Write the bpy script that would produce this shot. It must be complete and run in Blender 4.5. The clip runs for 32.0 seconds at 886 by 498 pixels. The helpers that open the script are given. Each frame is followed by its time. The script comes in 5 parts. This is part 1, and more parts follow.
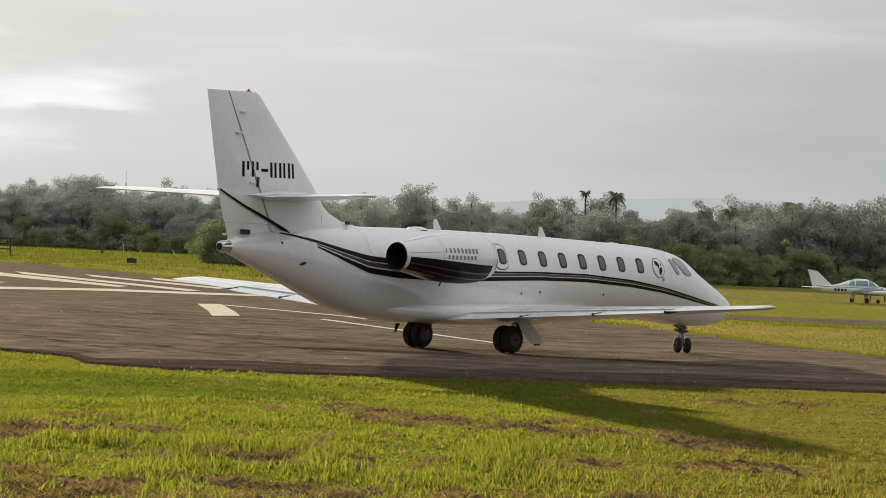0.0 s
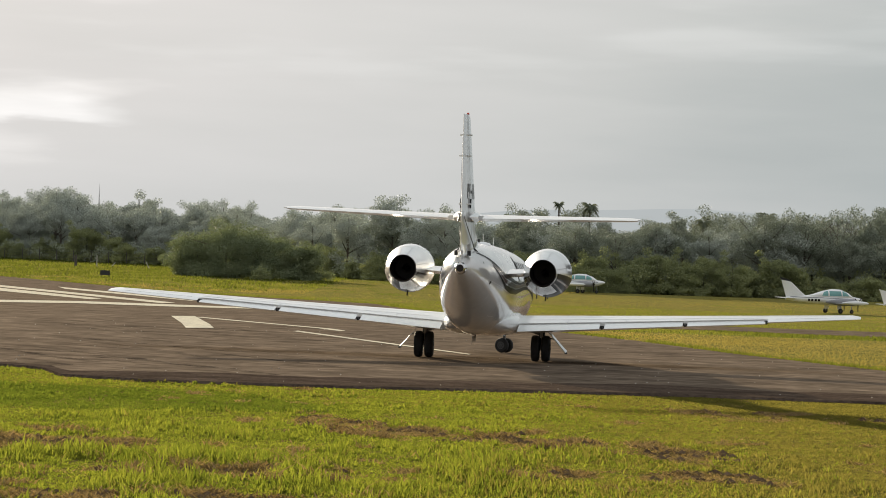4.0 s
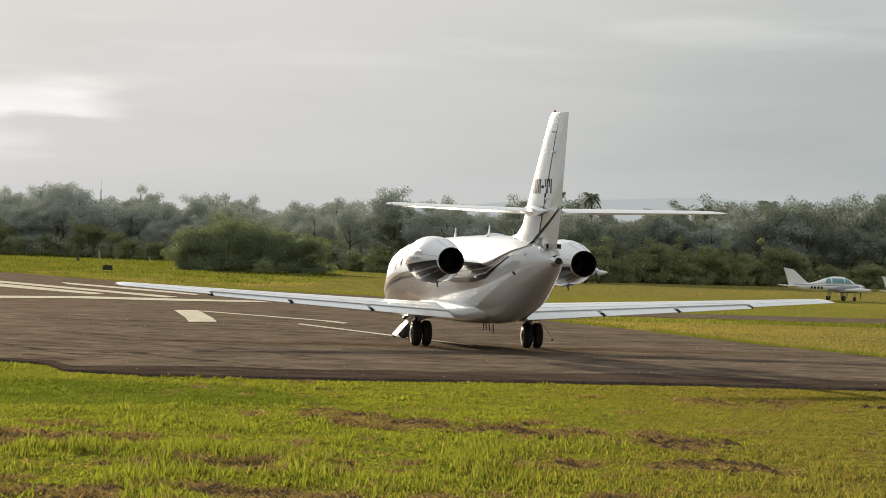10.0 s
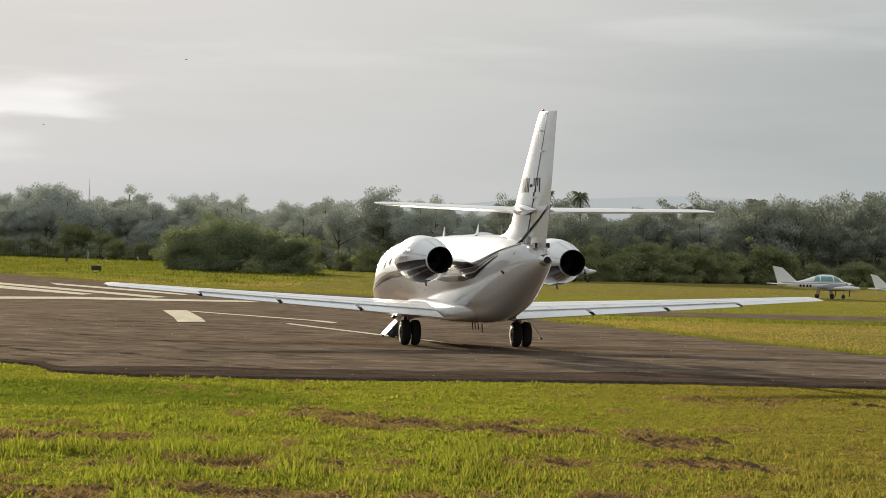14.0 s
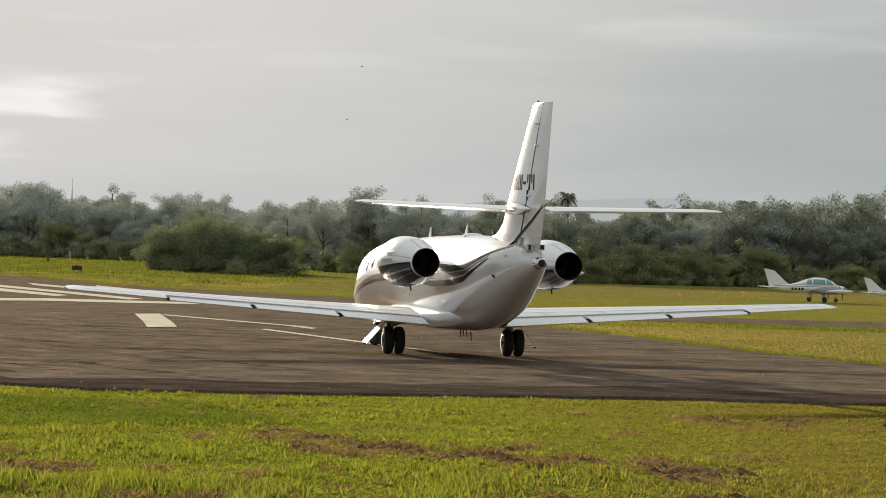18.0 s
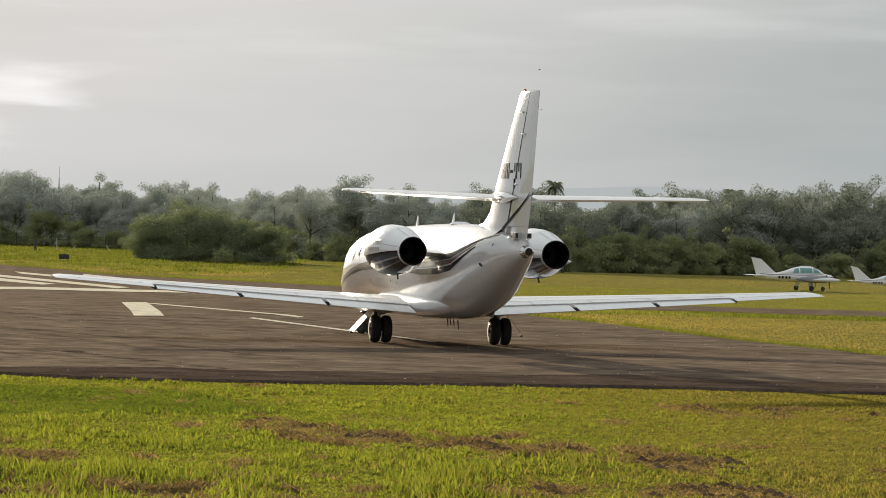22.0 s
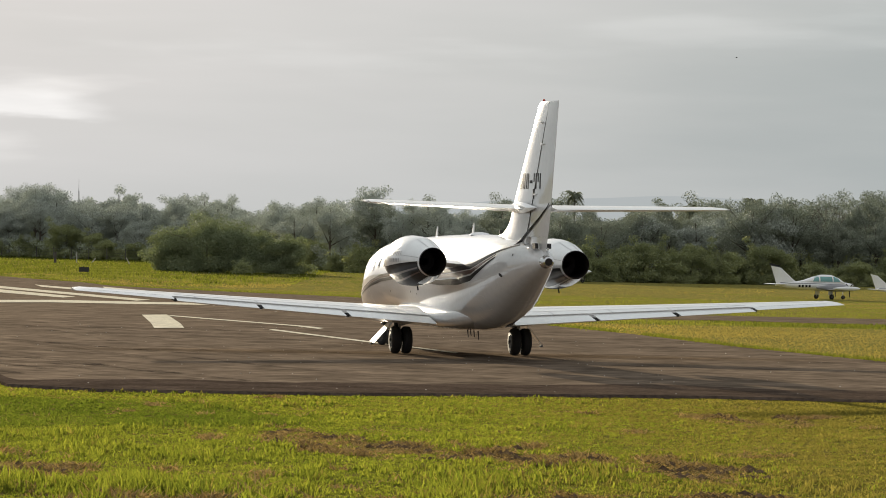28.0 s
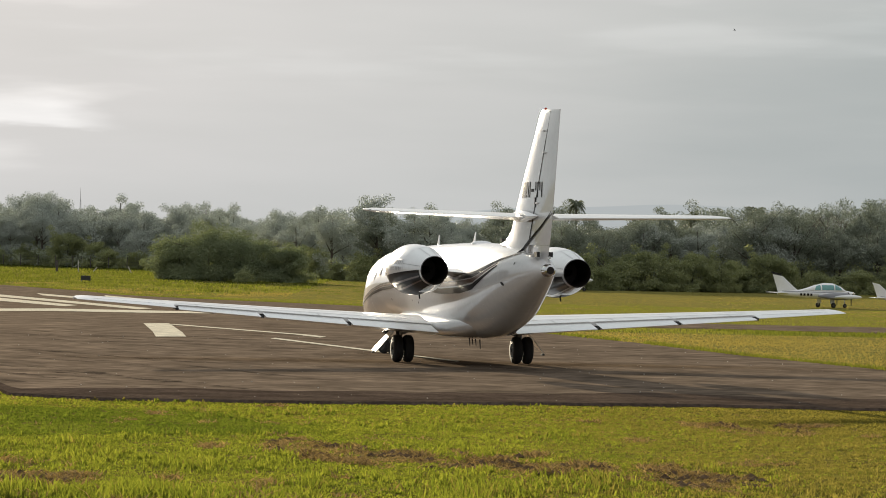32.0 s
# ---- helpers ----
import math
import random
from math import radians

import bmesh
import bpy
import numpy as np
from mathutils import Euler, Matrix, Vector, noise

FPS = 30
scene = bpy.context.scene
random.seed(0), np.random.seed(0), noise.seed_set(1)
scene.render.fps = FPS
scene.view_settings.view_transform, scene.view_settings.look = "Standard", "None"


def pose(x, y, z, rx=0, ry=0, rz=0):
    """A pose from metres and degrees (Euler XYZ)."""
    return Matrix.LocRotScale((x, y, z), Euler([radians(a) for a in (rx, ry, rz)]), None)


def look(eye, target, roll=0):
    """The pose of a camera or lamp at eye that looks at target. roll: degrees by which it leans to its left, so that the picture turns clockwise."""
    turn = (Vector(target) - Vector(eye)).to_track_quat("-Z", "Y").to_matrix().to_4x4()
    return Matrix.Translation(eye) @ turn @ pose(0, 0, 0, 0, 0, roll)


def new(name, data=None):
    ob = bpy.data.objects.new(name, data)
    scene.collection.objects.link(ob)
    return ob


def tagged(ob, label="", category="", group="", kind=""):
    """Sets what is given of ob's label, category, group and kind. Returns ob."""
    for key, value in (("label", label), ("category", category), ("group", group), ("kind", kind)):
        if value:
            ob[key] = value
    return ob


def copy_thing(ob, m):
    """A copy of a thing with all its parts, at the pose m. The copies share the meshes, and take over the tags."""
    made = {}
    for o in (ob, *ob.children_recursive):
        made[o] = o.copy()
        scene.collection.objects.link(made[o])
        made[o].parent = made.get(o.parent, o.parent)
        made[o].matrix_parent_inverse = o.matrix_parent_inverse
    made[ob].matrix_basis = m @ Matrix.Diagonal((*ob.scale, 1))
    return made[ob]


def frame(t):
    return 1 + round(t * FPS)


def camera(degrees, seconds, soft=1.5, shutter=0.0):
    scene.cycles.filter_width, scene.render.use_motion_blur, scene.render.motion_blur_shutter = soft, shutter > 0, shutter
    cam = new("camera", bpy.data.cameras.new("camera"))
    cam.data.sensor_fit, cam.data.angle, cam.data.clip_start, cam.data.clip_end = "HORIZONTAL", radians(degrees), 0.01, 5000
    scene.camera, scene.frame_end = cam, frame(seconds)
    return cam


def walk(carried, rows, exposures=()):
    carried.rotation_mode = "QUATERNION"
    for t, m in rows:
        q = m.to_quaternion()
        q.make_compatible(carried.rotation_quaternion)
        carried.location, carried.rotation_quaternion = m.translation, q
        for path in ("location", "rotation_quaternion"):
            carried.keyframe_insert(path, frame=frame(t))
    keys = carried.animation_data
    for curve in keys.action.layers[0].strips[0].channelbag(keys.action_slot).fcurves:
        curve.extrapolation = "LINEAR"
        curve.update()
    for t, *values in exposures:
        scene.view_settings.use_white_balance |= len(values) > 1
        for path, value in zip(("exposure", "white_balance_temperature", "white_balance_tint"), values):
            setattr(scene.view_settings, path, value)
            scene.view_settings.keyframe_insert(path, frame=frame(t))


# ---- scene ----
# Camera: hand-held beside the runway, a long lens; it steps closer between 14.5 and 16.5 s.
EYE_H = 2.926
BACK, FRONT = -4.363, 4.208
cam = camera(10.80, 32.0, soft=0.9)
# seconds, pan to the right, tilt up, lean (degrees)
PAN = [
    (0, -0.371, -0.192, 2.305), (0.5, -0.327, -0.181, 2.330), (1, -0.341, -0.074, 2.233), (1.5, -0.270, -0.012, 2.216), (2, -0.217, -0.012, 2.244),
    (2.5, -0.146, 0.005, 2.193), (4.5, -0.041, -0.100, 2.167), (5, -0.130, -0.166, 2.269), (5.5, -0.208, -0.172, 2.225), (6, -0.312, -0.078, 2.214),
    (6.5, -0.422, 0.010, 1.901), (7, -0.345, 0.004, 1.950), (7.5, -0.286, -0.025, 1.935), (8, -0.143, -0.005, 1.776), (8.5, -0.017, -0.124, 1.628),
    (9, -0.002, -0.275, 1.635), (9.5, -0.072, -0.310, 1.513), (10, -0.078, -0.146, 1.564), (10.5, -0.112, -0.123, 1.388), (11, -0.162, -0.096, 1.328),
    (11.5, -0.226, -0.120, 1.300), (12, -0.270, -0.141, 1.281), (12.5, -0.271, -0.178, 1.247), (13, -0.262, -0.177, 1.339),
    (13.5, -0.101, -0.163, 1.348), (14, 0.060, -0.151, 1.374), (14.5, 0.190, -0.075, 1.407), (16.5, 0.261, -0.041, 1.429), (17, 0.241, -0.080, 1.485),
    (17.5, 0.250, -0.068, 1.501), (18, 0.233, -0.136, 1.593), (18.5, 0.209, -0.160, 1.445), (19, 0.284, -0.252, 1.585), (19.5, 0.311, -0.333, 1.618),
    (20, 0.279, -0.353, 1.650), (20.5, 0.256, -0.365, 1.638), (21, 0.241, -0.376, 1.645), (21.5, 0.317, -0.292, 1.584), (22, 0.395, -0.271, 1.591),
    (22.5, 0.430, -0.226, 1.586), (23, 0.370, -0.224, 1.500), (23.5, 0.379, -0.149, 1.503), (24, 0.367, -0.096, 1.472), (24.5, 0.315, -0.038, 1.396),
    (25, 0.318, -0.016, 1.370), (25.5, 0.314, -0.061, 1.426), (26, 0.308, -0.119, 1.358), (26.5, 0.271, -0.194, 1.309), (28.5, 0.136, -0.137, 1.265),
    (29, 0.211, -0.174, 1.235), (29.5, 0.229, -0.202, 1.309), (30, 0.240, -0.157, 1.400), (30.5, 0.195, -0.077, 1.333), (31, 0.173, -0.042, 1.408),
    (31.5, 0.170, -0.014, 1.344), (32, 0.127, -0.042, 1.251),
]


def aim(t, pan, tilt, lean):
    y = BACK if t < 15 else FRONT
    a, q = radians(pan), radians(tilt)
    eye = Vector((0.0, y, EYE_H))
    return look(eye, eye + Vector((math.sin(a) * math.cos(q), math.cos(a) * math.cos(q), math.sin(q))), lean)


EXPOSURE = [(0, 1.23), (2.5, 1.23), (6, 1.21), (9, 1.18), (14.5, 1.16), (16.5, 1.13), (18, 1.12), (21, 1.15), (24, 1.17), (26.5, 1.15), (28.5, 1.14), (32, 1.14)]
walk(cam, [(t, aim(t, a, q, r)) for t, a, q, r in PAN], EXPOSURE)

# ---- light ----
SUN_AZ, SUN_EL = radians(103.8), radians(7.6)
SUN = Vector((math.cos(SUN_AZ) * math.cos(SUN_EL), math.sin(SUN_AZ) * math.cos(SUN_EL), math.sin(SUN_EL)))
sun_data = bpy.data.lights.new("sun", "SUN")
sun_data.energy, sun_data.angle, sun_data.color = 5.0, radians(0.6), (1.0, 0.85, 0.62)
sun = new("sun", sun_data)
sun.matrix_world = look(SUN * 400, (0, 0, 0))


def build_world():
    w = bpy.data.worlds.new("sky")
    scene.world = w
    w.use_nodes = True
    n, l = w.node_tree.nodes, w.node_tree.links
    n.clear()
    out = n.new("ShaderNodeOutputWorld")
    sky = n.new("ShaderNodeTexSky")
    sky.sky_type, sky.sun_disc = "NISHITA", False
    sky.sun_elevation, sky.sun_rotation = SUN_EL, math.pi / 2 - SUN_AZ
    sky.dust_density, sky.air_density = 3.0, 1.5
    co = n.new("ShaderNodeTexCoord")
    # overcast veil: brighter towards the sun
    dot = n.new("ShaderNodeVectorMath")
    dot.operation = "DOT_PRODUCT"
    dot.inputs[1].default_value = SUN
    l.new(co.outputs["Generated"], dot.inputs[0])
    flat = n.new("ShaderNodeMapping")
    flat.inputs["Scale"].default_value = (9, 9, 62)
    l.new(co.outputs["Generated"], flat.inputs["Vector"])
    noi = n.new("ShaderNodeTexNoise")
    noi.inputs["Scale"].default_value, noi.inputs["Detail"].default_value, noi.inputs["Roughness"].default_value = 0.9, 5, 0.5
    l.new(flat.outputs["Vector"], noi.inputs["Vector"])
    nm = n.new("ShaderNodeMath")
    nm.operation = "MULTIPLY_ADD"
    nm.inputs[1].default_value, nm.inputs[2].default_value = 0.048, -0.026
    l.new(noi.outputs["Fac"], nm.inputs[0])
    add = n.new("ShaderNodeMath")
    l.new(dot.outputs["Value"], add.inputs[0])
    l.new(nm.outputs[0], add.inputs[1])
    ramp = n.new("ShaderNodeValToRGB")
    e = ramp.color_ramp.elements
    stops = [(0.0, (0.41, 0.425, 0.435)), (0.72, (0.405, 0.425, 0.44)), (0.90, (0.345, 0.385, 0.395)), (0.935, (0.395, 0.435, 0.44)), (0.955, (0.50, 0.525, 0.525)),
             (0.982, (0.60, 0.612, 0.615)), (1.0, (1.3, 1.28, 1.25))]
    e[0].position, e[0].color = stops[0][0], (*stops[0][1], 1)
    e[1].position, e[1].color = stops[-1][0], (*stops[-1][1], 1)
    for p, c in stops[1:-1]:
        k = e.new(p)
        k.color = (*c, 1)
    l.new(add.outputs[0], ramp.inputs["Fac"])
    # an overcast sky is three times as bright overhead as at the horizon
    sep = n.new("ShaderNodeSeparateXYZ")
    l.new(co.outputs["Generated"], sep.inputs[0])
    high = n.new("ShaderNodeMapRange")
    high.inputs["To Min"].default_value, high.inputs["To Max"].default_value = 0.476, 0.82
    l.new(sep.outputs["Z"], high.inputs["Value"])
    veil = n.new("ShaderNodeVectorMath")
    veil.operation = "SCALE"
    l.new(ramp.outputs["Color"], veil.inputs[0])
    l.new(high.outputs["Result"], veil.inputs["Scale"])
    b1, b2, mix = n.new("ShaderNodeBackground"), n.new("ShaderNodeBackground"), n.new("ShaderNodeMixShader")
    b1.inputs["Strength"].default_value = 0.05
    l.new(sky.outputs["Color"], b1.inputs["Color"])
    # the glow of the veiled sun itself
    pw = n.new("ShaderNodeMath")
    pw.operation = "POWER"
    pw.use_clamp = True
    pw.inputs[1].default_value = 650
    l.new(dot.outputs["Value"], pw.inputs[0])
    gl = n.new("ShaderNodeMix")
    gl.data_type, gl.blend_type = "RGBA", "ADD"
    gl.inputs[0].default_value = 1.0
    sc = n.new("ShaderNodeVectorMath")
    sc.operation = "SCALE"
    sc.inputs[0].default_value = (62.0, 56.0, 46.0)
    l.new(pw.outputs[0], sc.inputs["Scale"])
    l.new(veil.outputs[0], gl.inputs[6])
    l.new(sc.outputs[0], gl.inputs[7])
    # a bright cloud bank with a sharp lower edge, in slopes across (x / y) and up (z / y)
    def maths(kind, a, b):
        q = n.new("ShaderNodeMath")
        q.operation = kind
        for i, v in enumerate((a, b)):
            if isinstance(v, (int, float)):
                q.inputs[i].default_value = v
            else:
                l.new(v, q.inputs[i])
        return q.outputs[0]

    def ease(v, lo, hi, a, b):
        q = n.new("ShaderNodeMapRange")
        q.interpolation_type = "SMOOTHSTEP"
        for name, value in (("From Min", lo), ("From Max", hi), ("To Min", a), ("To Max", b)):
            q.inputs[name].default_value = value
        l.new(v, q.inputs["Value"])
        return q.outputs["Result"]

    nv = n.new("ShaderNodeTexNoise")
    nv.inputs["Scale"].default_value, nv.inputs["Detail"].default_value = 5.0, 6
    l.new(flat.outputs["Vector"], nv.inputs["Vector"])
    wob = maths("SUBTRACT", nv.outputs["Fac"], 0.5)
    across, rise = maths("DIVIDE", sep.outputs["X"], sep.outputs["Y"]), maths("DIVIDE", sep.outputs["Z"], sep.outputs["Y"])
    edge = maths("ADD", rise, maths("MULTIPLY", wob, 0.006))
    low = ease(edge, 0.0226, 0.0245, 0.0, 1.0)
    high_ = ease(edge, 0.0260, 0.0345, 1.0, 0.0)
    right = ease(maths("ADD", maths("ADD", across, maths("MULTIPLY", wob, 0.012)), maths("MULTIPLY", rise, 1.1)), -0.0535, -0.0385, 1.0, 0.0)
    left = ease(across, -0.115, -0.094, 0.0, 1.0)
    ahead = maths("GREATER_THAN", sep.outputs["Y"], 0.5)
    bank = maths("MULTIPLY", maths("MULTIPLY", low, high_), maths("MULTIPLY", maths("MULTIPLY", right, left), ahead))
    bank = maths("MULTIPLY", bank, 0.094)
    # thin pale streaks higher up
    long_ = n.new("ShaderNodeMapping")
    long_.inputs["Scale"].default_value = (12, 12, 105)
    l.new(co.outputs["Generated"], long_.inputs["Vector"])
    ns = n.new("ShaderNodeTexNoise")
    ns.inputs["Scale"].default_value, ns.inputs["Detail"].default_value = 1.3, 4
    l.new(long_.outputs[0], ns.inputs["Vector"])
    streak = maths("MULTIPLY", ease(ns.outputs["Fac"], 0.48, 0.75, 0.0, 0.030), maths("MULTIPLY", ease(rise, 0.018, 0.045, 0.0, 1.0), ahead))
    bank = maths("ADD", bank, streak)
    cl = n.new("ShaderNodeMix")
    cl.data_type, cl.blend_type = "RGBA", "ADD"
    cl.inputs[0].default_value = 1.0
    l.new(gl.outputs[2], cl.inputs[6])
    l.new(bank, cl.inputs[7])
    l.new(cl.outputs[2], b2.inputs["Color"])
    mix.inputs["Fac"].default_value = 0.985
    l.new(b1.outputs[0], mix.inputs[1])
    l.new(b2.outputs[0], mix.inputs[2])
    l.new(mix.outputs[0], out.inputs["Surface"])


build_world()

# ---- materials ----


def surface(name, color, rough=0.5, metal=0.0, spread=0.15, scale=3.0, bump=0.0, bump_scale=40.0, coat=0.0, spec=0.5, second=None, mix_scale=0.5):
    """A principled material with colour variation at two scales and fine relief, in object metres."""
    m = bpy.data.materials.new(name)
    m.use_nodes = True
    n, l = m.node_tree.nodes, m.node_tree.links
    p = n["Principled BSDF"]
    p.inputs["Roughness"].default_value, p.inputs["Metallic"].default_value = rough, metal
    p.inputs["Coat Weight"].default_value, p.inputs["Coat Roughness"].default_value = coat, 0.03
    p.inputs["Specular IOR Level"].default_value = spec
    co = n.new("ShaderNodeTexCoord")
    fine, wide = n.new("ShaderNodeTexNoise"), n.new("ShaderNodeTexNoise")
    for t, s, d in ((fine, scale * 6, 4), (wide, scale * mix_scale, 5)):
        t.inputs["Scale"].default_value, t.inputs["Detail"].default_value = s, d
        l.new(co.outputs["Object"], t.inputs["Vector"])
    c2 = second or [c * 0.6 for c in color]
    r = n.new("ShaderNodeValToRGB")
    r.color_ramp.elements[0].position, r.color_ramp.elements[1].position = 0.35, 0.68
    r.color_ramp.elements[0].color, r.color_ramp.elements[1].color = (*c2, 1), (*color, 1)
    if second is None:
        r.color_ramp.elements[0].color = (*[c * (1 - spread) for c in color], 1)
    l.new(wide.outputs["Fac"], r.inputs["Fac"])
    h = n.new("ShaderNodeMix")
    h.data_type, h.blend_type = "RGBA", "MULTIPLY"
    h.inputs["Factor"].default_value = 1.0
    g = n.new("ShaderNodeMapRange")
    g.inputs["From Min"].default_value, g.inputs["From Max"].default_value = 0.3, 0.7
    g.inputs["To Min"].default_value, g.inputs["To Max"].default_value = 1 - spread, 1 + spread * 0.5
    l.new(fine.outputs["Fac"], g.inputs["Value"])
    l.new(r.outputs["Color"], h.inputs[6])
    l.new(g.outputs["Result"], h.inputs[7])
    l.new(h.outputs[2], p.inputs["Base Color"])
    if bump:
        t = n.new("ShaderNodeTexNoise")
        t.inputs["Scale"].default_value, t.inputs["Detail"].default_value = bump_scale, 4
        l.new(co.outputs["Object"], t.inputs["Vector"])
        b = n.new("ShaderNodeBump")
        b.inputs["Strength"].default_value, b.inputs["Distance"].default_value = bump, 0.02
        l.new(t.outputs["Fac"], b.inputs["Height"])
        l.new(b.outputs["Normal"], p.inputs["Normal"])
    return m


def leafy(name, color, second, through_color, share=0.45, rough=0.5, wide=0.35, spec=0.0, vary=0.55, sheen=0.0):
    """Foliage: each leaf varies a little, light passes through it."""
    m = bpy.data.materials.new(name)
    m.use_nodes = True
    n, l = m.node_tree.nodes, m.node_tree.links
    p, out = n["Principled BSDF"], n["Material Output"]
    p.inputs["Roughness"].default_value = rough
    p.inputs["Specular IOR Level"].default_value = spec
    p.inputs["Sheen Weight"].default_value, p.inputs["Sheen Roughness"].default_value = sheen, 0.6
    geo, ob, co = n.new("ShaderNodeNewGeometry"), n.new("ShaderNodeObjectInfo"), n.new("ShaderNodeTexCoord")
    noi = n.new("ShaderNodeTexNoise")
    noi.inputs["Scale"].default_value, noi.inputs["Detail"].default_value = wide, 4
    l.new(co.outputs["Object"], noi.inputs["Vector"])
    s1 = n.new("ShaderNodeMath")
    s1.operation = "MULTIPLY_ADD"
    s1.inputs[1].default_value = vary
    l.new(geo.outputs["Random Per Island"], s1.inputs[0])
    s2 = n.new("ShaderNodeMath")
    s2.operation = "MULTIPLY_ADD"
    s2.inputs[1].default_value, s2.inputs[2].default_value = 1.1, -0.45
    l.new(noi.outputs["Fac"], s2.inputs[0])
    l.new(s2.outputs[0], s1.inputs[2])
    s3 = n.new("ShaderNodeMath")
    s3.operation = "MULTIPLY_ADD"
    s3.inputs[1].default_value = 0.35
    l.new(ob.outputs["Random"], s3.inputs[0])
    l.new(s1.outputs[0], s3.inputs[2])
    mix = n.new("ShaderNodeMix")
    mix.data_type = "RGBA"
    mix.inputs[6].default_value, mix.inputs[7].default_value = (*color, 1), (*second, 1)
    l.new(s3.outputs[0], mix.inputs[0])
    l.new(mix.outputs[2], p.inputs["Base Color"])
    tr = n.new("ShaderNodeBsdfTranslucent")
    tint = n.new("ShaderNodeMix")
    tint.data_type, tint.blend_type = "RGBA", "MULTIPLY"
    tint.inputs[0].default_value = 1.0
    tint.inputs[7].default_value = (*through_color, 1)
    l.new(mix.outputs[2], tint.inputs[6])
    l.new(tint.outputs[2], tr.inputs["Color"])
    ms = n.new("ShaderNodeMixShader")
    ms.inputs["Fac"].default_value = share
    l.new(p.outputs[0], ms.inputs[1])
    l.new(tr.outputs[0], ms.inputs[2])
    l.new(ms.outputs[0], out.inputs["Surface"])
    return m


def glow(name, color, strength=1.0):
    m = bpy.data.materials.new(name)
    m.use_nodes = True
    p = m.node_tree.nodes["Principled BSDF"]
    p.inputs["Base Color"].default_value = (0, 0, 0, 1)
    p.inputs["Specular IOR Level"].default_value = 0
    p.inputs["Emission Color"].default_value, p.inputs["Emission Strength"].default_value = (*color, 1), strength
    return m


WHITE = surface("white_aircraft_paint", (0.80, 0.80, 0.79), 0.3, spread=0.05, scale=1.2, coat=1.0)
WHITE.node_tree.nodes["Principled BSDF"].inputs["Coat IOR"].default_value = 1.75
WING = surface("pale_wing_paint", (0.86, 0.86, 0.85), 0.34, spread=0.06, scale=1.5, coat=1.0)
WING.node_tree.nodes["Principled BSDF"].inputs["Coat Roughness"].default_value = 0.18
WING.node_tree.nodes["Principled BSDF"].inputs["Coat IOR"].default_value = 1.7
BLACK_P = surface("black_stripe_paint", (0.012, 0.010, 0.010), 0.5, spread=0.1, spec=0.06, coat=0.15)
FAINT = surface("flush_skin_joint", (0.73, 0.73, 0.72), 0.4, spread=0.1)
GLOSS_BLACK = surface("glossy_black_cowl_paint", (0.012, 0.010, 0.010), 0.3, spread=0.1, coat=1.0)
BROWN_P = surface("brown_stripe_paint", (0.085, 0.042, 0.028), 0.4, spread=0.1, spec=0.2, coat=0.5)
GREY_P = surface("grey_lettering_paint", (0.25, 0.25, 0.26), 0.4, spread=0.1)
SEAM = surface("dark_panel_gap", (0.03, 0.03, 0.03), 0.7, spread=0.2)
RUBBER = surface("black_tyre_rubber", (0.018, 0.018, 0.018), 0.8, spread=0.3, scale=6, bump=0.3)
METAL = surface("grey_metal", (0.35, 0.35, 0.36), 0.38, 1.0, spread=0.2, scale=5)
DARKMETAL = surface("dark_brown_metal", (0.035, 0.028, 0.025), 0.55, 0.6, spread=0.3, scale=5)
CHROME = surface("polished_metal", (0.78, 0.78, 0.78), 0.12, 1.0, spread=0.06, scale=3)
# cabin panes: the grey base colour stands for what the glass reflects
CABINGLASS = surface("reflection_grey_cabin_glass", (0.075, 0.078, 0.082), 0.07, spread=0.2, scale=8, coat=0.6)
REVERSER = surface("polished_reverser_metal", (0.55, 0.54, 0.53), 0.16, 1.0, spread=0.12, scale=4)
TEALGLASS = surface("green_tinted_glass", (0.16, 0.37, 0.36), 0.08, spread=0.1, coat=0.4)
RED = surface("red_beacon_glass", (0.6, 0.06, 0.03), 0.25, spread=0.1)
RIM = surface("dull_dark_wheel_metal", (0.10, 0.10, 0.10), 0.5, 0.6, spread=0.3, scale=6)
# cockpit glass: reflected sky is put into the pale base colour
SCREEN = surface("reflection_pale_windscreen", (0.28, 0.31, 0.32), 0.08, spread=0.1, coat=0.6)
PANEL = surface("fine_panel_line", (0.42, 0.42, 0.42), 0.5, spread=0.1)

# ---- helpers of this scene ----


def part(name, bm, material, parent=None, label="", smooth=True):
    """Links a bmesh as one mesh object, under a thing or under a part."""
    me = bpy.data.meshes.new(name)
    bmesh.ops.recalc_face_normals(bm, faces=bm.faces)
    bm.to_mesh(me)
    bm.free()
    if smooth:
        me.shade_smooth()
        me.set_sharp_from_angle(angle=radians(40))
    me.materials.append(material)
    ob = new(name, me)
    if parent is not None:
        ob.parent = parent
    if label:
        ob["label"] = label
    return ob


def raw(name, verts, faces, material, parent=None, label="", smooth=False):
    me = bpy.data.meshes.new(name)
    me.from_pydata(verts, [], faces)
    me.materials.append(material)
    if smooth:
        me.shade_smooth()
    ob = new(name, me)
    if parent is not None:
        ob.parent = parent
    if label:
        ob["label"] = label
    return ob


def soft_normals(ob, normals):
    """Gives every vertex of a foliage mesh its own shading normal, so that clumps are lit as rounded masses."""
    n = np.asarray(normals, dtype=np.float32)
    n /= np.linalg.norm(n, axis=1, keepdims=True) + 1e-9
    at = ob.data.attributes.new("custom_normal", "FLOAT_VECTOR", "POINT")
    at.data.foreach_set("vector", n.ravel())


def fall(y):
    """Height of the ground: level by the camera, falling gently past the taxiway, level again far off."""
    return -min(max((y - 150) * 0.0084, 0.0), 2.7)


